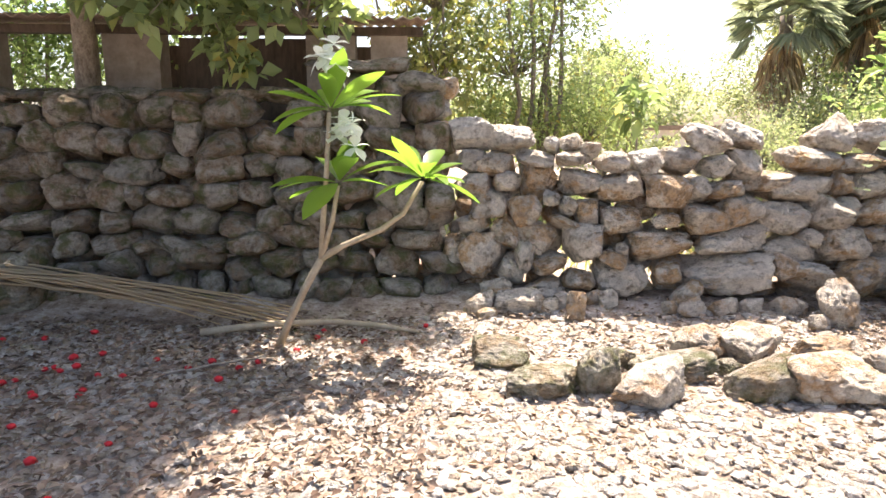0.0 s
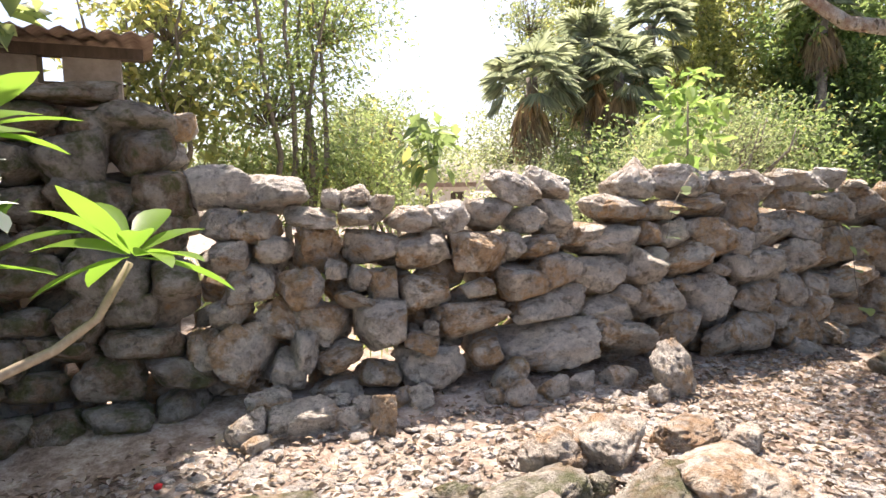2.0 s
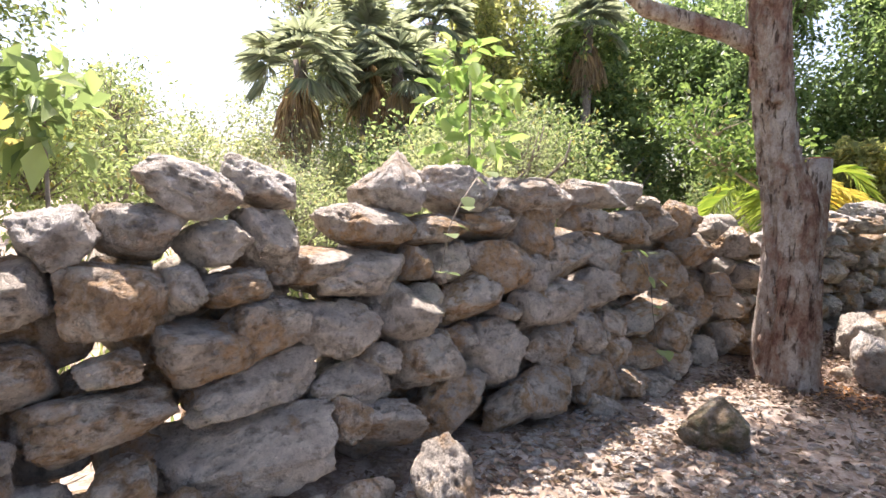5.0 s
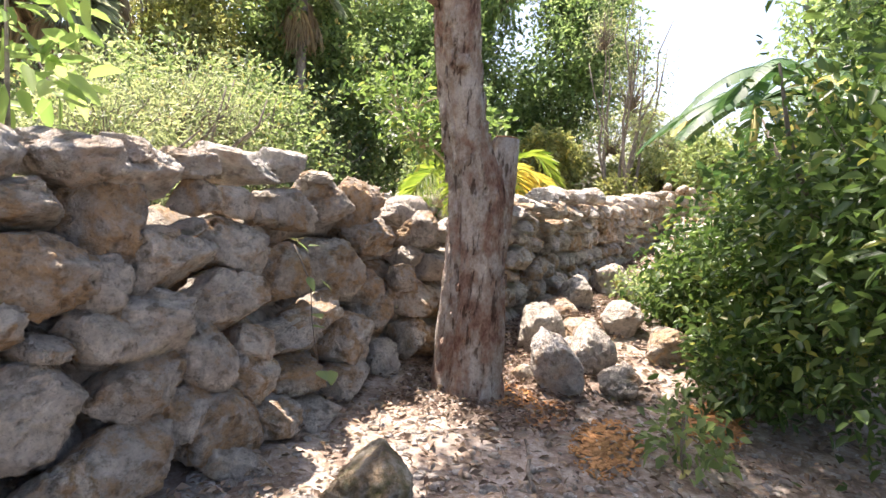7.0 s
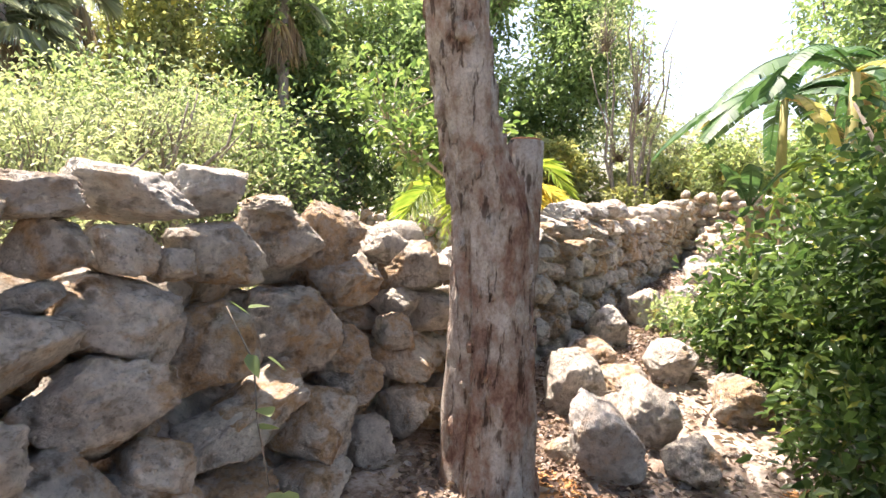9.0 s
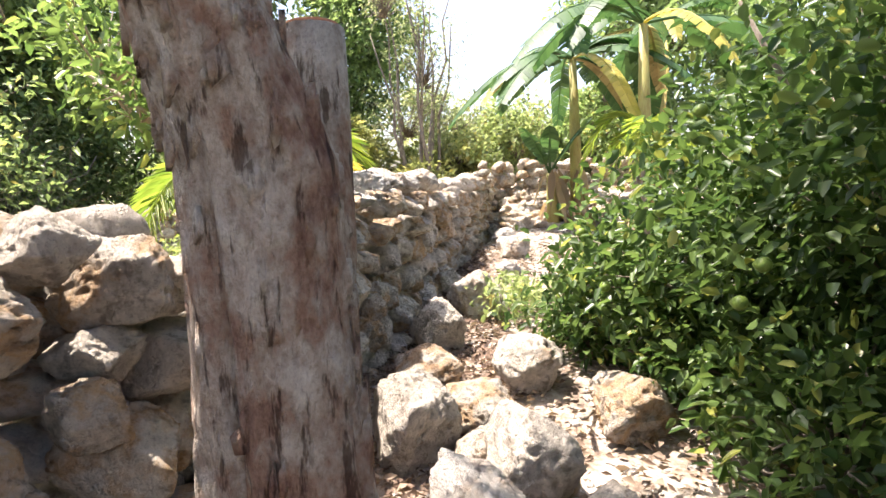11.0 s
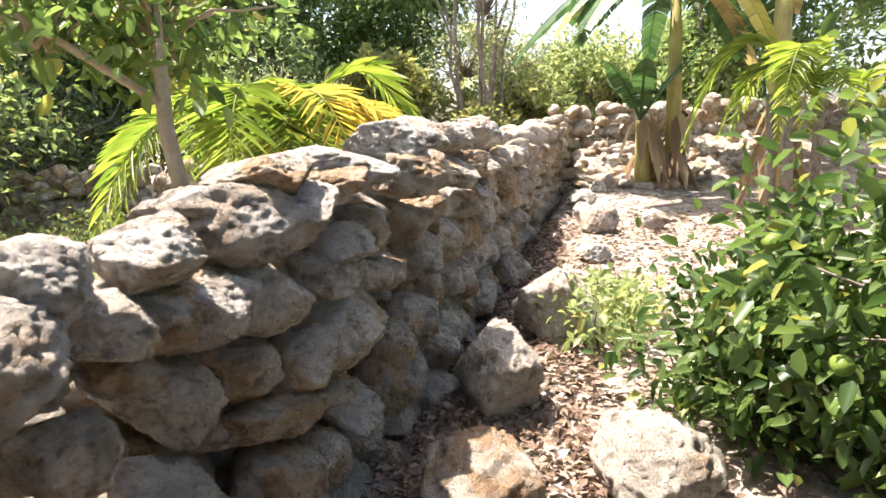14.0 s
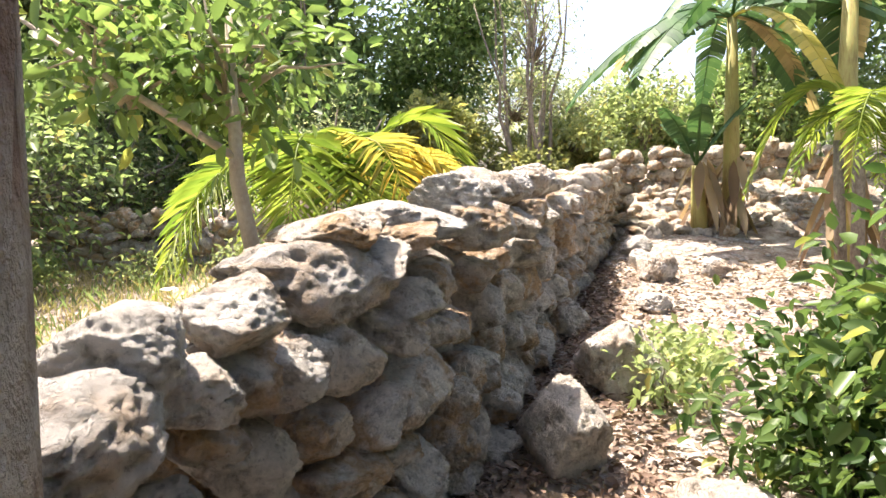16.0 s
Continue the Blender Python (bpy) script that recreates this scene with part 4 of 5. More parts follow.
leafy("tree", "airy tree with thin grey stems and small pale leaves", (-1.3, 6.0, 0), [((-0.4, 0, 3.0), (1.6, 1.3, 1.2), 4200), ((0.6, 0.2, 4.2), (1.5, 1.3, 1.0), 3000), ((-0.6, 0.2, 1.6), (1.4, 1.0, 0.8), 3500), ((0.9, 0, 1.7), (1.1, 0.9, 0.9), 3000), ((-0.8, 0, 4.6), (1.3, 1.2, 0.9), 2200)], L_PALE, 0.105, 0.4, thin_stems(31, 6, 5.0, 1.0), M_TWIG, 31, "tree", 0.2, 40, 16)
leafy("tree", "tree with yellowish green broad leaves", (-3.3, 5.2, 0), [((0.2, 0, 2.6), (1.2, 1.0, 1.0), 1800), ((-0.5, 0, 1.7), (1.0, 1.0, 0.8), 1200), ((0.3, 0, 3.7), (1.0, 1.0, 0.8), 900)], L_OLIVE, 0.15, 0.5, thin_stems(32, 4, 3.6, 0.7), M_TWIG, 32, "tree", 0.2, 30, 12)
leafy("shrub", "young plant with a head of drooping dark leaves", (-1.42, 0.82, 0), [((0, 0, 1.72), (0.20, 0.18, 0.14), 46), ((0, 0, 1.6), (0.22, 0.2, 0.16), 40)], L_MID, 0.16, 0.45, [([(0, 0, 0), (0.01, 0, 0.9), (0, 0, 1.75)], [0.014, 0.012, 0.007])], M_TWIG, 33, "shrub", 0.4)
leafy("tree", "airy tree with small pale leaves against the sky", (1.4, 9.5, 0), [((0, 0, 2.9), (1.6, 1.2, 0.7), 1300), ((-0.8, 0, 1.8), (1.2, 1.0, 0.9), 1400)], L_PALE, 0.11, 0.4, thin_stems(34, 4, 3.2, 1.2), M_TWIG, 34, "tree", 0.2, 30, 12)
leafy("tree", "far rounded tree on the horizon", (6.2, 22, 0), [((0, 0, 2.2), (4.5, 2, 1.9), 5000), ((-5, 1, 2.0), (4, 2, 1.6), 4000)], L_FEATHER, 0.22, 0.5, [], None, 35, "tree", 0.3, 0, 20)
leafy("tree", "thin airy tree with bare grey twigs against the sky", (15.6, -0.5, 0), [((0, 0, 4.2), (1.1, 1.1, 1.5), 900), ((0.3, 0.4, 2.8), (1.2, 1.2, 0.9), 900), ((-0.2, 0.8, 5.4), (0.8, 0.8, 1.0), 450)], L_FEATHER, 0.1, 0.35, thin_stems(36, 8, 5.6, 1.1), M_TWIG, 36, "tree", 0.2, 60, 8)
# feathery acacia-like thicket behind the middle of the wall
for k, (x, y, s, m, n) in enumerate(((3.6, 3.6, 1.0, L_FEATHER, 9000), (5.4, 4.6, 1.35, L_FEATHER, 9000), (7.8, 9.2, 1.7, L_MID, 6500), (2.6, 5.6, 0.8, L_FEATHER, 5200), (12.2, 10.2, 1.7, L_FEATHER, 6000), (14.0, 7.0, 1.3, L_MID, 5000), (14.8, 4.4, 1.2, L_MID, 5000), (16.0, 2.6, 1.1, L_OLIVE, 4500), (16.2, -0.4, 0.95, L_OLIVE, 4500), (16.5, -2.6, 1.0, L_PALE, 4500), (16.8, -5.0, 1.1, L_MID, 4500), (5.0, 7.5, 1.3, L_FEATHER, 6000), (13.2, 2.9, 1.3, L_FEATHER, 6500), (12.4, 6.9, 1.45, L_FEATHER, 7000), (8.6, 7.2, 1.2, L_FEATHER, 6000), (6.7, 4.9, 1.35, L_FEATHER, 7000), (9.2, 6.0, 1.6, L_MID, 7000), (6.6, 6.2, 1.5, L_MID, 6000), (1.6, 4.4, 0.75, L_FEATHER, 4500))):
    leafy("thicket_shrub", "leafy green thicket shrub behind the walls", (x, y, 0),
          [((0, 0, 1.0 * s), (1.35 * s, 1.1 * s, 0.95 * s), n // 2), ((0.5 * s, 0.2, 1.6 * s), (1.0 * s, 0.9 * s, 0.7 * s), n // 4), ((-0.8 * s, -0.1, 1.1 * s), (0.8 * s, 0.7 * s, 0.8 * s), n // 4)],
          m, 0.075 if m is L_FEATHER else 0.13, 0.35 if m is L_FEATHER else 0.5, thin_stems(40 + k, 5, 1.7 * s, 0.9 * s), M_TWIG, 40 + k, "shrub", 0.25, 40, 22, group="thicket behind the wall")
# taller trees further back
for k, (x, y, h, w, m, label, n) in enumerate((
        (10.5, 9.5, 6.5, 2.0, L_OLIVE, "tall tree with olive-yellow leaves", 9000), (14.0, 7.3, 6.0, 2.2, L_DEEP, "tall deep green tree behind the wall", 9000), (17.0, 5.0, 8.0, 2.6, L_DEEP, "tall dark green mango-like tree", 14000),
        (19.5, 1.9, 9.0, 2.5, L_DEEP, "tall dark green tree at the back", 14000), (7.0, 12.0, 6.5, 2.4, L_FEATHER, "tall feathery tree at the back", 7000), (13.5, 11.5, 8.0, 2.6, L_OLIVE, "tall olive green tree at the back", 7000),
        (3.0, 15.0, 4.0, 2.2, L_FEATHER, "far feathery tree at the back", 3500), (25.0, -1.0, 4.5, 2.6, L_FEATHER, "far green tree beyond the path", 5000), (18.5, -1.2, 2.4, 1.9, L_OLIVE, "yellow-green bushy tree beyond the path", 7000),
        (16.0, 1.3, 2.6, 1.5, L_OLIVE, "yellow-green bush beyond the path", 5000), (17.5, -4.5, 2.2, 1.8, L_MID, "green bush beyond the far wall", 4000), (13.0, -7.5, 7.0, 2.6, L_DEEP, "tall dark tree behind the banana plants", 9000),
        (16.5, -5.2, 8.5, 2.6, L_DEEP, "tall dark tree beyond the far wall", 9000), (8.5, -6.5, 3.2, 1.8, L_CITRUS, "dark green bush behind the citrus", 6000), (13.8, 7.6, 6.5, 2.0, L_MID, "tall bright green tree behind the low wall", 9000), (15.0, 3.9, 7.0, 2.0, L_DEEP, "tall leafy tree behind the palm", 9000), (9.2, 12.5, 7.5, 2.4, L_OLIVE, "tall olive tree behind the palms", 7000), (16.0, 9.0, 8.5, 2.6, L_MID, "tall green tree at the back", 8000), (-9.5, 5.0, 5.0, 2.4, L_DEEP, "dark tree behind the shed", 5000), (-7.4, 6.6, 5.0, 2.0, L_DEEP, "dark tree behind the shed", 6000), (20.5, 9.5, 8.0, 3.0, L_DEEP, "tall dark tree at the back", 6000))):
    r = np.random.default_rng(60 + k)
    blobs = [((r.uniform(-0.5, 0.5) * w, r.uniform(-0.4, 0.4) * w, h * q), (w * s, w * s * 0.9, h * 0.17), int(1.7 * n * c)) for q, s, c in ((0.2, 0.8, 0.18), (0.42, 1.0, 0.26), (0.62, 0.95, 0.26), (0.8, 0.75, 0.18), (0.94, 0.45, 0.12))]
    leafy("tree", label, (x, y, 0), blobs, m, 0.13 if math.hypot(x, y) < 14 else 0.19, 0.45, thin_stems(60 + k, 4, h * 0.95, w * 0.5), M_TWIG, 60 + k, "tree", 0.3, 50, 26, group="trees behind the walls")


def fan_palm(at, h, seed, fronds=26, size=0.75):
    r = np.random.default_rng(seed)
    ob = thing("fan_palm", "fan palm with a skirt of dead brown fronds", "palm", at, "fan palms behind the wall")
    part("trunk", tube(Geo(), [(0, 0, 0), (0.05, 0, h * 0.5), (0, 0, h)], [0.17, 0.14, 0.13], 12, 0.06, r), M_TWIG, ob)
    green, dead = Geo(), Geo()
    for k in range(fronds + 30):
        is_dead = k >= fronds
        az, el = r.uniform(0, 2 * math.pi), (r.uniform(-1.45, -0.6) if is_dead else r.uniform(-0.55, 1.35))
        d = np.array([math.cos(az) * math.cos(el), math.sin(az) * math.cos(el), math.sin(el)])
        foot = np.array([0, 0, h - (r.uniform(0.1, 0.9) if is_dead else r.uniform(0, 0.25))])
        tip = foot + d * size * (0.6 if is_dead else r.uniform(0.8, 1.2))
        g = dead if is_dead else green
        tube(g, [foot, tip], [0.014, 0.008], 4)
        side = unit(np.cross(d, (0.1, 0.2, 1)))
        n = 18
        a = np.linspace(-1.35, 1.35, n)
        way = np.cos(a)[:, None] * d + np.sin(a)[:, None] * side + np.array([0, 0, -0.2 if not is_dead else -1.1])
        leaves(g, np.repeat(tip[None], n, 0), way, size * r.uniform(0.75, 1.0, n), 0.055, r, 0.3, 0.3)
    part("green_fronds", green, L_PALM, ob)
    part("dead_fronds", dead, M_DRY, ob, "hanging dead brown fronds")
    return ob


for x, y, h, s in ((4.5, 8.5, 3.85, 1), (6.3, 8.9, 4.6, 2), (6.7, 8.2, 4.0, 3), (12.6, 7.3, 6.0, 4), (8.4, 9.0, 5.4, 5)):
    fan_palm((x, y, 0), h, 80 + s, 36, 0.66)


def feather_frond(geo, base, az, length, rise, r, width=0.02, span=0.42, pairs=34):
    out = np.array([math.cos(az), math.sin(az), 0])
    t = np.linspace(0, 1, 12)[:, None]
    pts = np.asarray(base) + out * (length * t * (1 - 0.12 * t)) + np.array([0, 0, 1.0]) * (length * (rise * t - (rise + 0.35) * t ** 2.2))
    tube(geo, pts, np.linspace(0.012, 0.003, 12), 5)
    s = np.linspace(0.12, 1.0, pairs)
    at = np.stack([np.interp(s, t[:, 0], pts[:, k]) for k in range(3)], 1)
    along = np.gradient(at, axis=0)
    along /= np.linalg.norm(along, axis=1, keepdims=True)
    side = np.cross(along, (0, 0, 1.0))
    for sgn in (-1, 1):
        way = along * 0.55 + side * sgn + np.array([0, 0, 0.1]) + r.normal(0, 0.06, at.shape)
        leaves(geo, at, way, span * np.sin(np.pi * (0.15 + 0.8 * s)) * length / 1.3, width * 1.6, r, 0.2, 0.18)


def areca(at, seed, n_green, n_gold, length, label):
    r = np.random.default_rng(seed)
    ob = thing("feather_palm", label, "palm", at)
    stems, green, gold = Geo(), Geo(), Geo()
    for _ in range(4):
        p = np.array([r.uniform(-0.25, 0.25), r.uniform(-0.25, 0.25), 0])
        tube(stems, [p, p * 1.3 + (0, 0, 1.2)], [0.05, 0.035], 8)
    for k in range(n_green + n_gold):
        feather_frond(green if k < n_green else gold, (r.uniform(-0.2, 0.2), r.uniform(-0.2, 0.2), 1.15), r.uniform(0, 6.28) if k < n_green else r.uniform(-2.3, -1.1), length * r.uniform(0.8, 1.15), r.uniform(0.9, 1.9) if k < n_green else r.uniform(0.8, 1.7), r, width=0.013, pairs=40)
    part("stem_clump", stems, M_TWIG, ob)
    part("green_fronds", green, L_GREENPALM, ob)
    if n_gold:
        part("gold_fronds", gold, L_ARECA, ob, "yellow drying fronds")
    return ob


areca((8.1, 0.95, 0), 90, 13, 5, 1.4, "feather palm with green and golden yellow fronds")
areca((8.5, -3.5, 0), 91, 7, 0, 1.0, "green feather palm behind the citrus bush")


def torn_leaf(geo, base, way, length, width, droop, r):
    """A long arching leaf on a thick midrib, its blade torn into strips."""
    d = unit(way)
    side = unit(np.cross(d, (0.02, 0.03, 1)))
    t = np.linspace(0, 1, 15)
    rib = base + np.outer(t, d) * length - np.outer(t ** 2.2, (0, 0, 1)) * droop * length
    tube(geo, rib, np.linspace(0.022, 0.004, 15), 5)
    s = np.linspace(0.16, 1.0, 27)
    at = np.stack([np.interp(s, t, rib[:, k]) for k in range(3)], 1)
    along = np.gradient(at, axis=0)
    step = np.linalg.norm(along, axis=1)
    along /= step[:, None]
    for sgn in (-1, 1):
        sag = r.uniform(0.05, 0.35)
        for k in range(26):
            if r.random() < 0.25:
                sag = r.uniform(0.0, 0.55)
            w = width / 2 * math.sin(math.pi * (0.1 + 0.86 * (s[k] - 0.16) / 0.84)) ** 0.55
            out = unit(side * sgn + along[k] * 0.35 - np.array([0, 0, sag]))
            a, b2 = at[k], at[k] + along[k] * step[k] * 1.02
            tear = along[k] * step[k] * r.uniform(-0.12, 0.04)
            geo.add([a, b2, b2 + out * w * 0.55, a + out * w * 0.55, b2 + out * w * r.uniform(0.92, 1.0) + tear - (0, 0, w * 0.12), a + out * w - (0, 0, w * 0.12)], [(0, 1, 2, 3), (3, 2, 4, 5)])


def banana(at, h, seed, n, label):
    r = np.random.default_rng(seed)
    ob = thing("banana_plant", label, "banana plant", at, "banana plants by the path")
    part("stem", tube(Geo(), [(0, 0, 0), (0.03, 0.02, h * 0.5), (0, 0.05, h)], [0.105, 0.085, 0.05], 12, 0.05, r), M_BANSTEM, ob)
    for k in range(n):
        az = k * 2.4 + r.uniform(-0.4, 0.4)
        state = L_BANDRY if k % 6 == 5 else L_GOLD if k == 4 and h > 2 else L_BANANA
        rise = r.uniform(0.15, 1.0) if state is L_BANANA else r.uniform(0.0, 0.4)
        if h < 1.5:
            rise += 1.2
        d = np.array([math.cos(az), math.sin(az), rise])
        g = Geo()
        foot = np.array([0, 0.05, h])
        torn_leaf(g, foot, d, r.uniform(1.6, 2.2) * min(1.0, 0.45 + h * 0.2), (r.uniform(0.46, 0.60) if state is L_BANANA else 0.3) * min(1.0, 0.3 + h * 0.25), r.uniform(0.5, 0.9) * (1.0 if h > 1.5 else 0.4) if state is L_BANANA else r.uniform(0.45, 0.7), r)
        part("leaf", g, state, ob, "dry tan leaf" if state is L_BANDRY else "yellow leaf" if state is L_GOLD else "")
    skirt = Geo()
    for k in range(14):
        az = r.uniform(0, 6.28)
        broad_leaf(skirt, (0.1 * math.cos(az), 0.1 * math.sin(az), r.uniform(0.3, 0.9)), (math.cos(az) * 0.4, math.sin(az) * 0.4, -0.9), r.uniform(0.4, 0.8), 0.12, 0.1, 6, 0.4)
    part("dead_leaves", skirt, M_DRY, ob, "hanging dead brown leaves")["kind"] = "stuff"
    return ob


banana((11.0, -3.02, 0), 2.45, 95, 17, "banana plant with torn green and yellow leaves")
banana((10.9, -2.65, 0), 0.8, 96, 5, "young banana sucker beside its mother plant")
banana((12.0, -4.6, 0), 2.8, 97, 12, "banana plant with drying tan leaves")
banana((9.3, -3.55, 0), 2.7, 98, 7, "banana plant with green leaves")

# ---- the plumeria ----
plum = thing("plumeria", "young plumeria with green leaf rosettes and white flowers", "shrub", (-4.36, -0.66, 0))
stem = Geo()
tube(stem, [(0, 0, 0), (0.10, -0.06, 0.22), (0.22, -0.12, 0.45), (0.34, -0.18, 0.66)], [0.03, 0.026, 0.024, 0.024], 10)
tube(stem, [(0.34, -0.18, 0.66), (0.36, -0.18, 0.9), (0.40, -0.18, 1.3), (0.42, -0.18, 1.56)], [0.02, 0.018, 0.015, 0.014], 10)
tube(stem, [(0.34, -0.18, 0.66), (0.42, -0.2, 0.9), (0.46, -0.2, 1.12)], [0.018, 0.015, 0.014], 10)
tube(stem, [(0.34, -0.18, 0.66), (0.48, -0.18, 0.74), (0.72, -0.18, 0.84), (0.86, -0.18, 0.94), (0.98, -0.18, 1.14)], [0.022, 0.019, 0.018, 0.016, 0.014], 10)
part("stem", stem, M_STEM, plum)
rp = np.random.default_rng(4)
for (cx, cy, cz), n, flowers in (((0.43, -0.18, 1.58), 13, 9), ((0.47, -0.2, 1.14), 12, 8), ((0.99, -0.18, 1.16), 13, 0)):
    for k in range(n):
        az, el = k * 2.4 + rp.uniform(-0.3, 0.3), rp.uniform(-0.25, 1.05)
        d = np.array([math.cos(az) * math.cos(el), math.sin(az) * math.cos(el), math.sin(el)])
        part("leaf", broad_leaf(Geo(), np.array([cx, cy, cz]) + d * 0.02, d, rp.uniform(0.30, 0.47), rp.uniform(0.10, 0.14), rp.uniform(0.05, 0.35), 8, 0.22, rp.uniform(-0.3, 0.3), 1.15), L_PLUM, plum)
    for k in range(flowers):
        c = np.array([cx + 0.03, cy - 0.03, cz + 0.30]) + rp.uniform(-0.09, 0.09, 3)
        g = Geo()
        face = unit(np.array([0.2, -0.9, 0.5]) + rp.normal(0, 0.45, 3))
        e1 = unit(np.cross(face, (0.3, 0.1, 1)))
        e2 = np.cross(face, e1)
        for q in range(5):
            a = q * 1.2566
            broad_leaf(g, c, e1 * math.cos(a) + e2 * math.sin(a) + face * 0.35, 0.10, 0.075, 0.3, 5, 0.2, 0, 1.2)
        part("flower", g, M_PETAL, plum, "white five-petalled flower")

# ---- palm seedling on the gravel ----
seedling = thing("palm_seedling", "coconut palm seedling with upright yellow-green leaves", "seedling", (-1.25, -2.62, 0))
part("stem", tube(Geo(), [(0, 0, 0), (0.02, 0, 0.12), (0.03, 0, 0.26)], [0.018, 0.013, 0.010], 8), M_BANSTEM, seedling)
for d, ln, w, dr, m in (((-0.12, 0.02, 1), 0.52, 0.075, -0.02, L_LIME), ((0.1, 0.05, 1), 0.42, 0.08, 0.0, L_LIME), ((0.3, 0.1, 0.8), 0.5, 0.07, 0.02, L_GREENPALM), ((0.85, 0.1, 0.6), 0.42, 0.09, 0.15, L_GREENPALM), ((0.8, -0.2, 0.35), 0.28, 0.06, 0.1, L_GOLD)):
    part("leaf", broad_leaf(Geo(), (0.03, 0, 0.22), d, ln, w, dr, 9, 0.5, 0, 0.9), m, seedling)

# ---- dry fronds, branches and fruit at the start ----
frond = thing("dry_frond", "dry brown palm frond lying by the tall wall", "palm frond", (-5.4, 0.0, 0.05))
for k in range(22):
    p = arc((-1.6 + rp.uniform(-0.2, 0.2), 0.1 + rp.uniform(-0.15, 0.2), 0.28 + rp.uniform(0, 0.15)), (0.9 + rp.uniform(-0.4, 0.3), -0.15 + rp.uniform(-0.25, 0.2), 0.02), 0.05, 6, rp, 0.015)
    part("leaflet", tube(Geo(), p, [0.012, 0.011, 0.01, 0.009, 0.007, 0.003], 4), M_DRY, frond)
branch = Geo()
tube(branch, [(-4.95, -0.42, 0.04), (-4.5, -0.34, 0.07), (-4.0, -0.34, 0.08), (-3.7, -0.38, 0.06), (-3.4, -0.46, 0.03)], [0.03, 0.026, 0.024, 0.02, 0.012], 9, 0.08, rp)
solid("branch", branch, M_STEM, "long pale fallen branch on the ground", "branch")
for a, b in (((-5.0, -1.2, 0.02), (-4.3, -0.95, 0.04)), ((-4.6, -1.9, 0.02), (-4.0, -1.5, 0.03)), ((2.3, -2.3, 0.02), (3.2, -1.9, 0.05)), ((4.3, -1.75, 0.2), (5.0, -2.0, 0.0)), ((3.6, -2.6, 0.03), (4.6, -2.0, 0.06)), ((1.9, -1.5, 0.02), (2.5, -1.3, 0.03))):
    solid("stick", tube(Geo(), arc(a, b, 0.01, 5, rp, 0.012), [0.012, 0.011, 0.009, 0.008, 0.004], 6), M_TWIG, "thin dry grey stick on the ground", "stick", "sticks on the ground")
fruit = Geo().add(*boulder_verts(7, 1)).mesh("fruit", M_RED)
for k in range(150):
    x, y = rp.uniform(-6.3, -3.2), rp.uniform(-3.7, -0.35)
    if rp.random() > 1.25 - (x + 6.3) / 2.4:
        continue
    ob = new("fruit", fruit)
    s = rp.uniform(0.022, 0.034)
    ob.location, ob.scale = (x, y, float(ground_z(x, y)) + s * 1.2), (s, s, s * 0.85)
    tagged(ob, "small red fallen fruit on the gravel", "fruit", "fallen red fruit")

# ---- ground cover ----
rg = np.random.default_rng(77)


def scatter_chips(n, xr, yr, lo, hi):
    """Small angular stone chips lying on the soil, as one mesh."""
    g = Geo()
    base, faces = boulder_verts(3, 1)
    x, y = rg.uniform(*xr, n), rg.uniform(*yr, n)
    s = lo + (hi - lo) * rg.random(n) ** 2.5
    kinds = [boulder_verts(200 + k, 1)[0] for k in range(6)]
    v = np.stack([kinds[k] for k in rg.integers(0, 6, n)])
    a = rg.uniform(0, 6.28, n)
    shape = np.stack([s * rg.uniform(0.8, 1.5, n), s, s * rg.uniform(0.3, 0.6, n)], 1)
    v = v * shape[:, None, :]
    c, q = np.cos(a)[:, None], np.sin(a)[:, None]
    vx, vy = v[:, :, 0] * c - v[:, :, 1] * q, v[:, :, 0] * q + v[:, :, 1] * c
    out = np.stack([vx + x[:, None], vy + y[:, None], v[:, :, 2] + (ground_z(x, y) + s * 0.2)[:, None]], -1)
    f = np.asarray(faces)[None] + (np.arange(n) * len(base))[:, None, None]
    return g.tris(out, f.reshape(-1, 3))


solid("gravel", scatter_chips(20000, (-6.5, 1.4), (-4.4, -0.1), 0.012, 0.048), M_GRAVEL, "pale limestone gravel chips on the soil", "gravel", kind="stuff", smooth=False)
solid("gravel", scatter_chips(8000, (1.2, 12), (-3.2, -0.3), 0.009, 0.036), M_GRAVEL, "pale gravel and chips along the path", "gravel", kind="stuff", smooth=False)


def litter(n, xr, yr, size):
    g = Geo()
    x, y = rg.uniform(*xr, n), rg.uniform(*yr, n)
    a = rg.uniform(0, 6.28, n)
    ln = rg.uniform(0.5, 1.2, n) * size
    way = np.stack([np.cos(a), np.sin(a), rg.normal(0.1, 0.22, n)], 1)
    return leaves(g, np.stack([x, y, ground_z(x, y) + rg.uniform(0.015, 0.04, n)], 1), way, ln, ln * rg.uniform(0.3, 0.55, n), rg, 0.25, 0.1)


solid("leaf_litter", litter(5500, (-6.5, 1.5), (-2.4, 0.1), 0.055), M_LITTER, "dry brown leaf litter over gravel", "leaf litter", kind="stuff")
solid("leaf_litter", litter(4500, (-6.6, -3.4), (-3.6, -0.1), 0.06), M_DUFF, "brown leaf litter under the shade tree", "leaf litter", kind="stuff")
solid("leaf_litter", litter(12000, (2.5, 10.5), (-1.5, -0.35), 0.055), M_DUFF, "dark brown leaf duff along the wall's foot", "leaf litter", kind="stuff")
solid("leaf_litter", litter(11000, (-0.5, 9.5), (-3.4, -0.1), 0.06), M_LITTER, "dry brown leaf litter along the path", "leaf litter", kind="stuff")


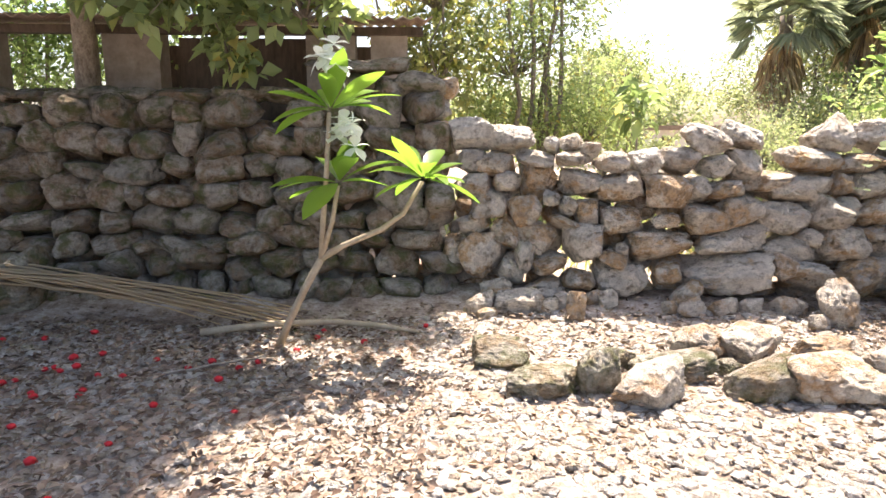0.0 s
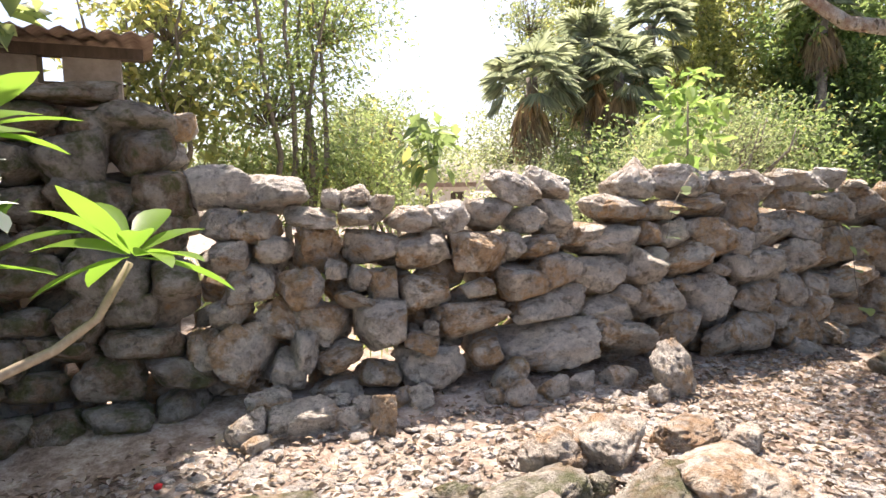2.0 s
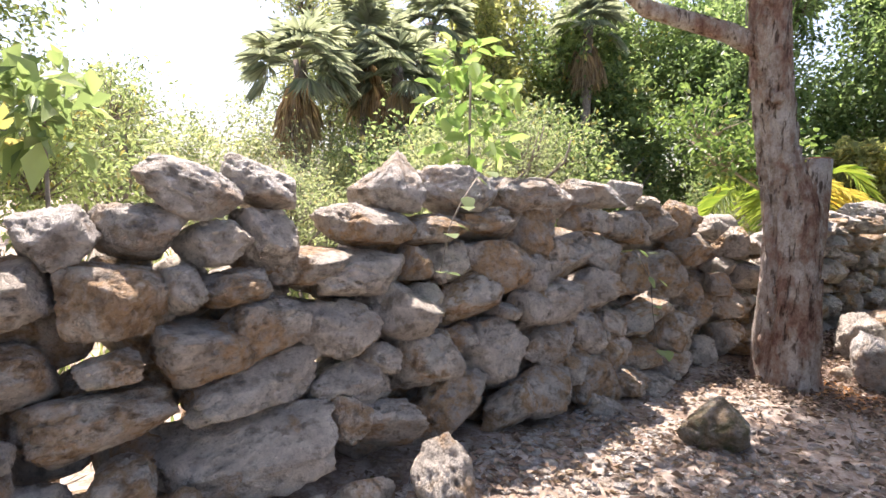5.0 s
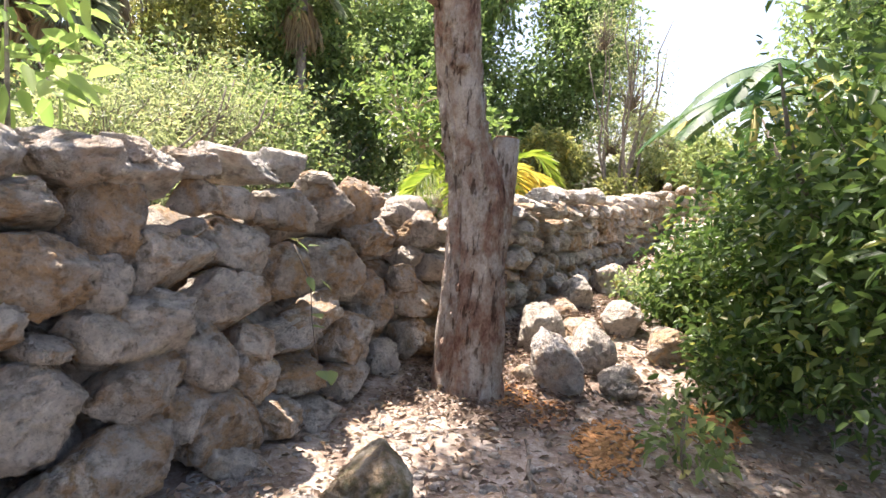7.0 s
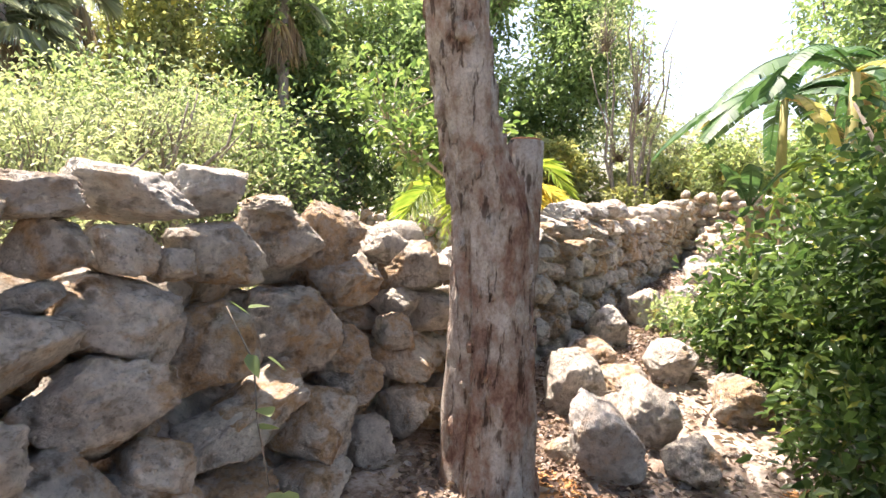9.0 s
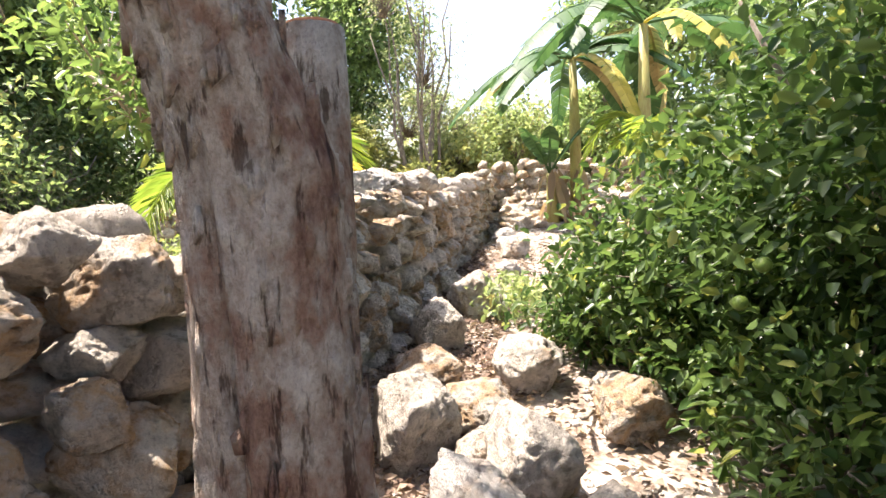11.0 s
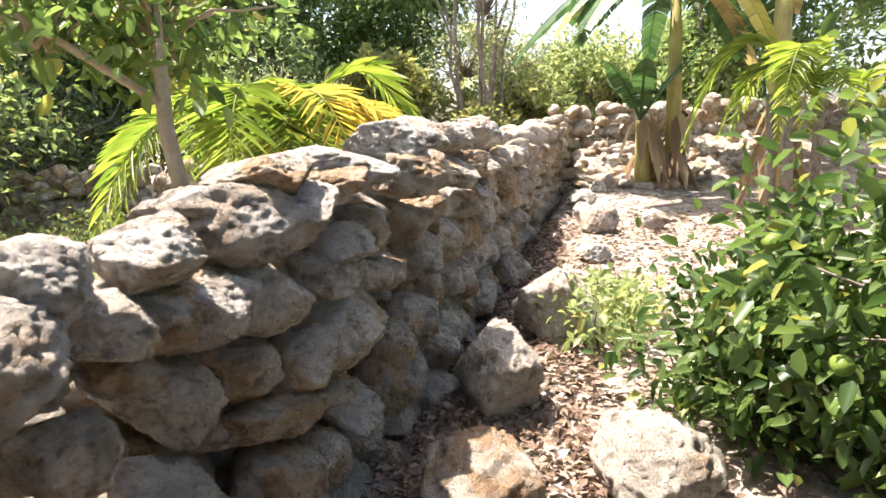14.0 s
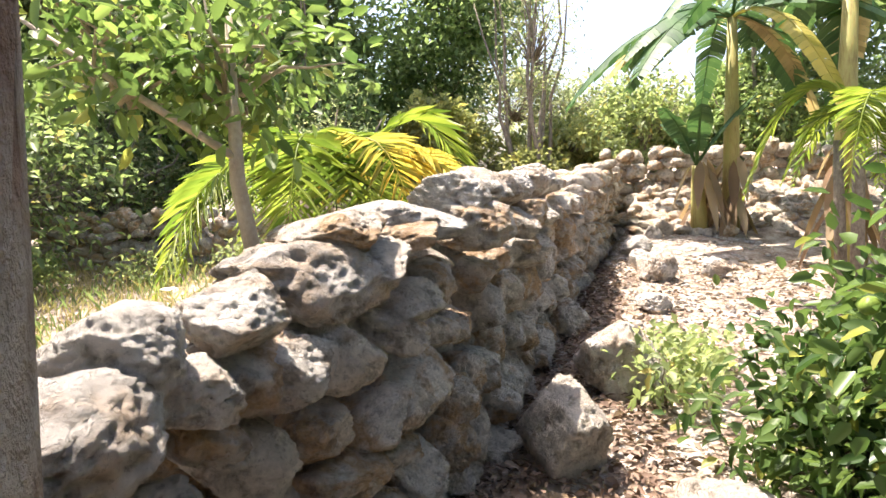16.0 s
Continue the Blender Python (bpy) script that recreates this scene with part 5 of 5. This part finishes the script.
def sawdust_patch(cx, cy, w, d):
    n = 620
    r, a = np.sqrt(rg.random(n)), rg.uniform(0, 6.28, n)
    x, y = cx + w * r * np.cos(a), cy + d * r * np.sin(a)
    g = Geo()
    s = rg.uniform(0.012, 0.05, n) * (1.15 - r)
    v0, f0 = boulder_verts(9, 1)
    v = v0[None] * np.stack([s * 1.4, s * 1.4, np.full(n, 0.006)], 1)[:, None] + np.stack([x, y, ground_z(x, y) + 0.018], 1)[:, None]
    g.tris(v, (np.asarray(f0)[None] + (np.arange(n) * len(v0))[:, None, None]).reshape(-1, 3))
    return solid("sawdust", g, M_SAWDUST, "thin spill of orange sawdust on the soil", "sawdust", kind="stuff")


for p in ((2.6, -1.75, 0.42, 0.2), (3.3, -2.3, 0.4, 0.22), (3.1, -1.05, 0.22, 0.2), (2.9, -1.35, 0.3, 0.12)):
    sawdust_patch(*p)


def grass(n, xr, yr, h, m, label):
    x, y = rg.uniform(*xr, n), rg.uniform(*yr, n)
    ok = y > wall_y(x) + 0.9
    x, y = x[ok], y[ok]
    n = len(x)
    way = np.stack([rg.normal(0, 0.35, n), rg.normal(0, 0.35, n), np.ones(n)], 1)
    ln = h * rg.uniform(0.4, 1.3, n)
    solid("grass", leaves(Geo(), np.stack([x, y, ground_z(x, y)], 1), way, ln, 0.012 + ln * 0.02, rg, 0.2, 0.2), m, label, "grass", kind="stuff")


grass(13000, (3.5, 13.0), (0.2, 7.0), 0.17, L_GRASS, "dry straw-coloured grass behind the wall")
grass(2200, (4.0, 12.0), (0.5, 5.0), 0.26, L_MID, "tufts of green grass behind the wall")
grass(5000, (-3.0, 6.0), (1.0, 9.0), 0.4, L_PALE, "rough green grass behind the wall")

# ---- low wall in the field ----
low = thing("wall_5", "low broken dry stone wall in the field", "wall", (11.7, 5.5, 0), kind="structure")
g = Geo()
for z in np.arange(0.08, 0.9, 0.15):
    for s in np.arange(0, 1, 0.032):
        p = np.array([12.3 - 1.3 * s, 2.4 + 6.4 * s, z]) + rg.uniform(-0.07, 0.07, 3)
        heap(g, rg, p - np.array(low.location), rg.uniform(0.18, 0.34, 3) * (1, 1, 0.75))
part("stones", g, M_RUBBLE, low)

# ---- the shed behind the tall wall ----
def box(geo, a, b, jitter=0.0):
    (x0, y0, z0), (x1, y1, z1) = a, b
    v = [(x, y, z) for z in (z0, z1) for x, y in ((x0, y0), (x1, y0), (x1, y1), (x0, y1))]
    return geo.add(v, [(3, 2, 1, 0), (4, 5, 6, 7), (0, 1, 5, 4), (1, 2, 6, 5), (2, 3, 7, 6), (3, 0, 4, 7)])


shed = thing("shed", "open-sided shed with block pillars and rusty sheet roof", "shed", (-6.2, 3.2, 0))
for x, w in ((2.55, 0.38), (1.95, 0.5), (-0.05, 0.55), (-1.55, 0.28), (-2.9, 0.3)):
    part("pillar", box(Geo(), (x - w / 2, -1.25, 0), (x + w / 2, -0.95, 2.50)), M_BLOCK, shed, smooth=False)
# added sheet behind the pillars, coloured dark for the shed's unlit inside
part("dark_backing", box(Geo(), (-0.6, 1.0, 0), (2.7, 1.15, 2.6)), M_DARKGAP, shed, smooth=False)
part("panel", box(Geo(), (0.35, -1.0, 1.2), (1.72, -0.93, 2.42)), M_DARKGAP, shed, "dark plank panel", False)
roof = Geo()
xs = np.arange(-3.6, 3.0, 0.035)
v = [(x, y, 2.52 + 0.14 * (y + 1.6) + 0.018 * math.sin(x * 2 * math.pi / 0.14)) for y in (-1.75, 1.6) for x in xs]
n = len(xs)
roof.add(v + [(a, b, c + 0.012) for a, b, c in v], [(k, k + 1, n + k + 1, n + k) for k in range(n - 1)] + [(2 * n + k, 3 * n + k, 3 * n + k + 1, 2 * n + k + 1) for k in range(n - 1)] + [(k, 2 * n + k, 2 * n + k + 1, k + 1) for k in range(n - 1)])
part("roof", roof, M_RUST, shed, "rusty corrugated sheet roof")
part("beam", box(Geo(), (-3.5, -1.3, 2.42), (2.9, -1.18, 2.50)), M_DARKGAP, shed, smooth=False)
for x in (-1.2, -0.9, -0.6):
    part("pole", tube(Geo(), [(x, 0.2, 0.8), (x + 0.5, -0.7, 2.8)], [0.035, 0.03], 8), M_TWIG, shed)

# ---- far hut ----
hut = thing("hut", "small white hut with a flat brown roof", "hut", (7.4, 19.5, 0))
part("wall", box(Geo(), (-1.2, 0, 0), (1.2, 2, 1.5)), M_WHITE, hut, smooth=False)
part("roof", box(Geo(), (-1.4, -0.2, 1.5), (1.4, 2.2, 1.68)), M_RUST, hut, smooth=False)
part("window", box(Geo(), (-0.9, -0.02, 0.8), (-0.45, 0.03, 1.25)), M_DARKGAP, hut, smooth=False)
part("window", box(Geo(), (0.3, -0.02, 0.7), (0.9, 0.03, 1.3)), M_DARKGAP, hut, smooth=False)

# ---- creeper on the wall ----
vine = thing("creeper", "thin creeper with heart-shaped green leaves on the wall", "creeper", (0, 0, 0))
rv = np.random.default_rng(9)
for pts in (((2.0, -0.06, 0.95), (2.03, -0.16, 0.75), (2.0, -0.2, 0.55), (2.02, -0.24, 0.3)), ((0.35, 0.0, 1.42), (0.2, -0.04, 1.3), (0.1, -0.06, 1.18), (0.02, -0.08, 0.95))):
    part("stem", tube(Geo(), pts, [0.004, 0.004, 0.003, 0.002], 5), M_TWIG, vine)
    for p in pts:
        for _ in range(2):
            d = np.array([rv.uniform(-0.6, 0.6), -0.4, rv.uniform(-0.6, 0.2)])
            part("leaf", broad_leaf(Geo(), np.array(p) + (0, -0.03, 0) + rv.uniform(-0.04, 0.04, 3), d, 0.085, 0.075, 0.15, 6, 0.1, 0, 0.6), L_MID, vine)

# ---- flat ochre stones behind the path wall, and a flower in the field ----
for x, y, z, w, d in ((2.62, 0.22, 1.36, 0.3, 0.2), (5.42, -0.06, 1.16, 0.34, 0.26), (5.2, 0.02, 1.06, 0.3, 0.24)):
    ob = new("flat_stone", ROCK_MESH[M_TAN.name][4])
    ob.location, ob.scale, ob.rotation_euler = (x, y, z), (w * 0.56, d * 0.56, 0.035), (0.05, -0.06, 0.4)
    tagged(ob, "flat ochre stone lying on the wall's back edge", "stone", "flat stones on the wall")
bloom = thing("wild_flower", "white wild flower on a thin stem in dry grass", "flower", (7.3, 1.9, 0))
part("stem", tube(Geo(), [(0, 0, 0), (0.01, 0, 0.3), (0, 0, 0.55)], [0.004, 0.003, 0.002], 5), L_MID, bloom)
g = Geo()
for q in range(5):
    a = q * 1.2566
    broad_leaf(g, (0, 0, 0.55), (math.cos(a), math.sin(a), 0.5), 0.08, 0.06, 0.2, 5, 0.2, 0, 1.2)
part("petals", g, M_PETAL, bloom)["kind"] = "stuff"
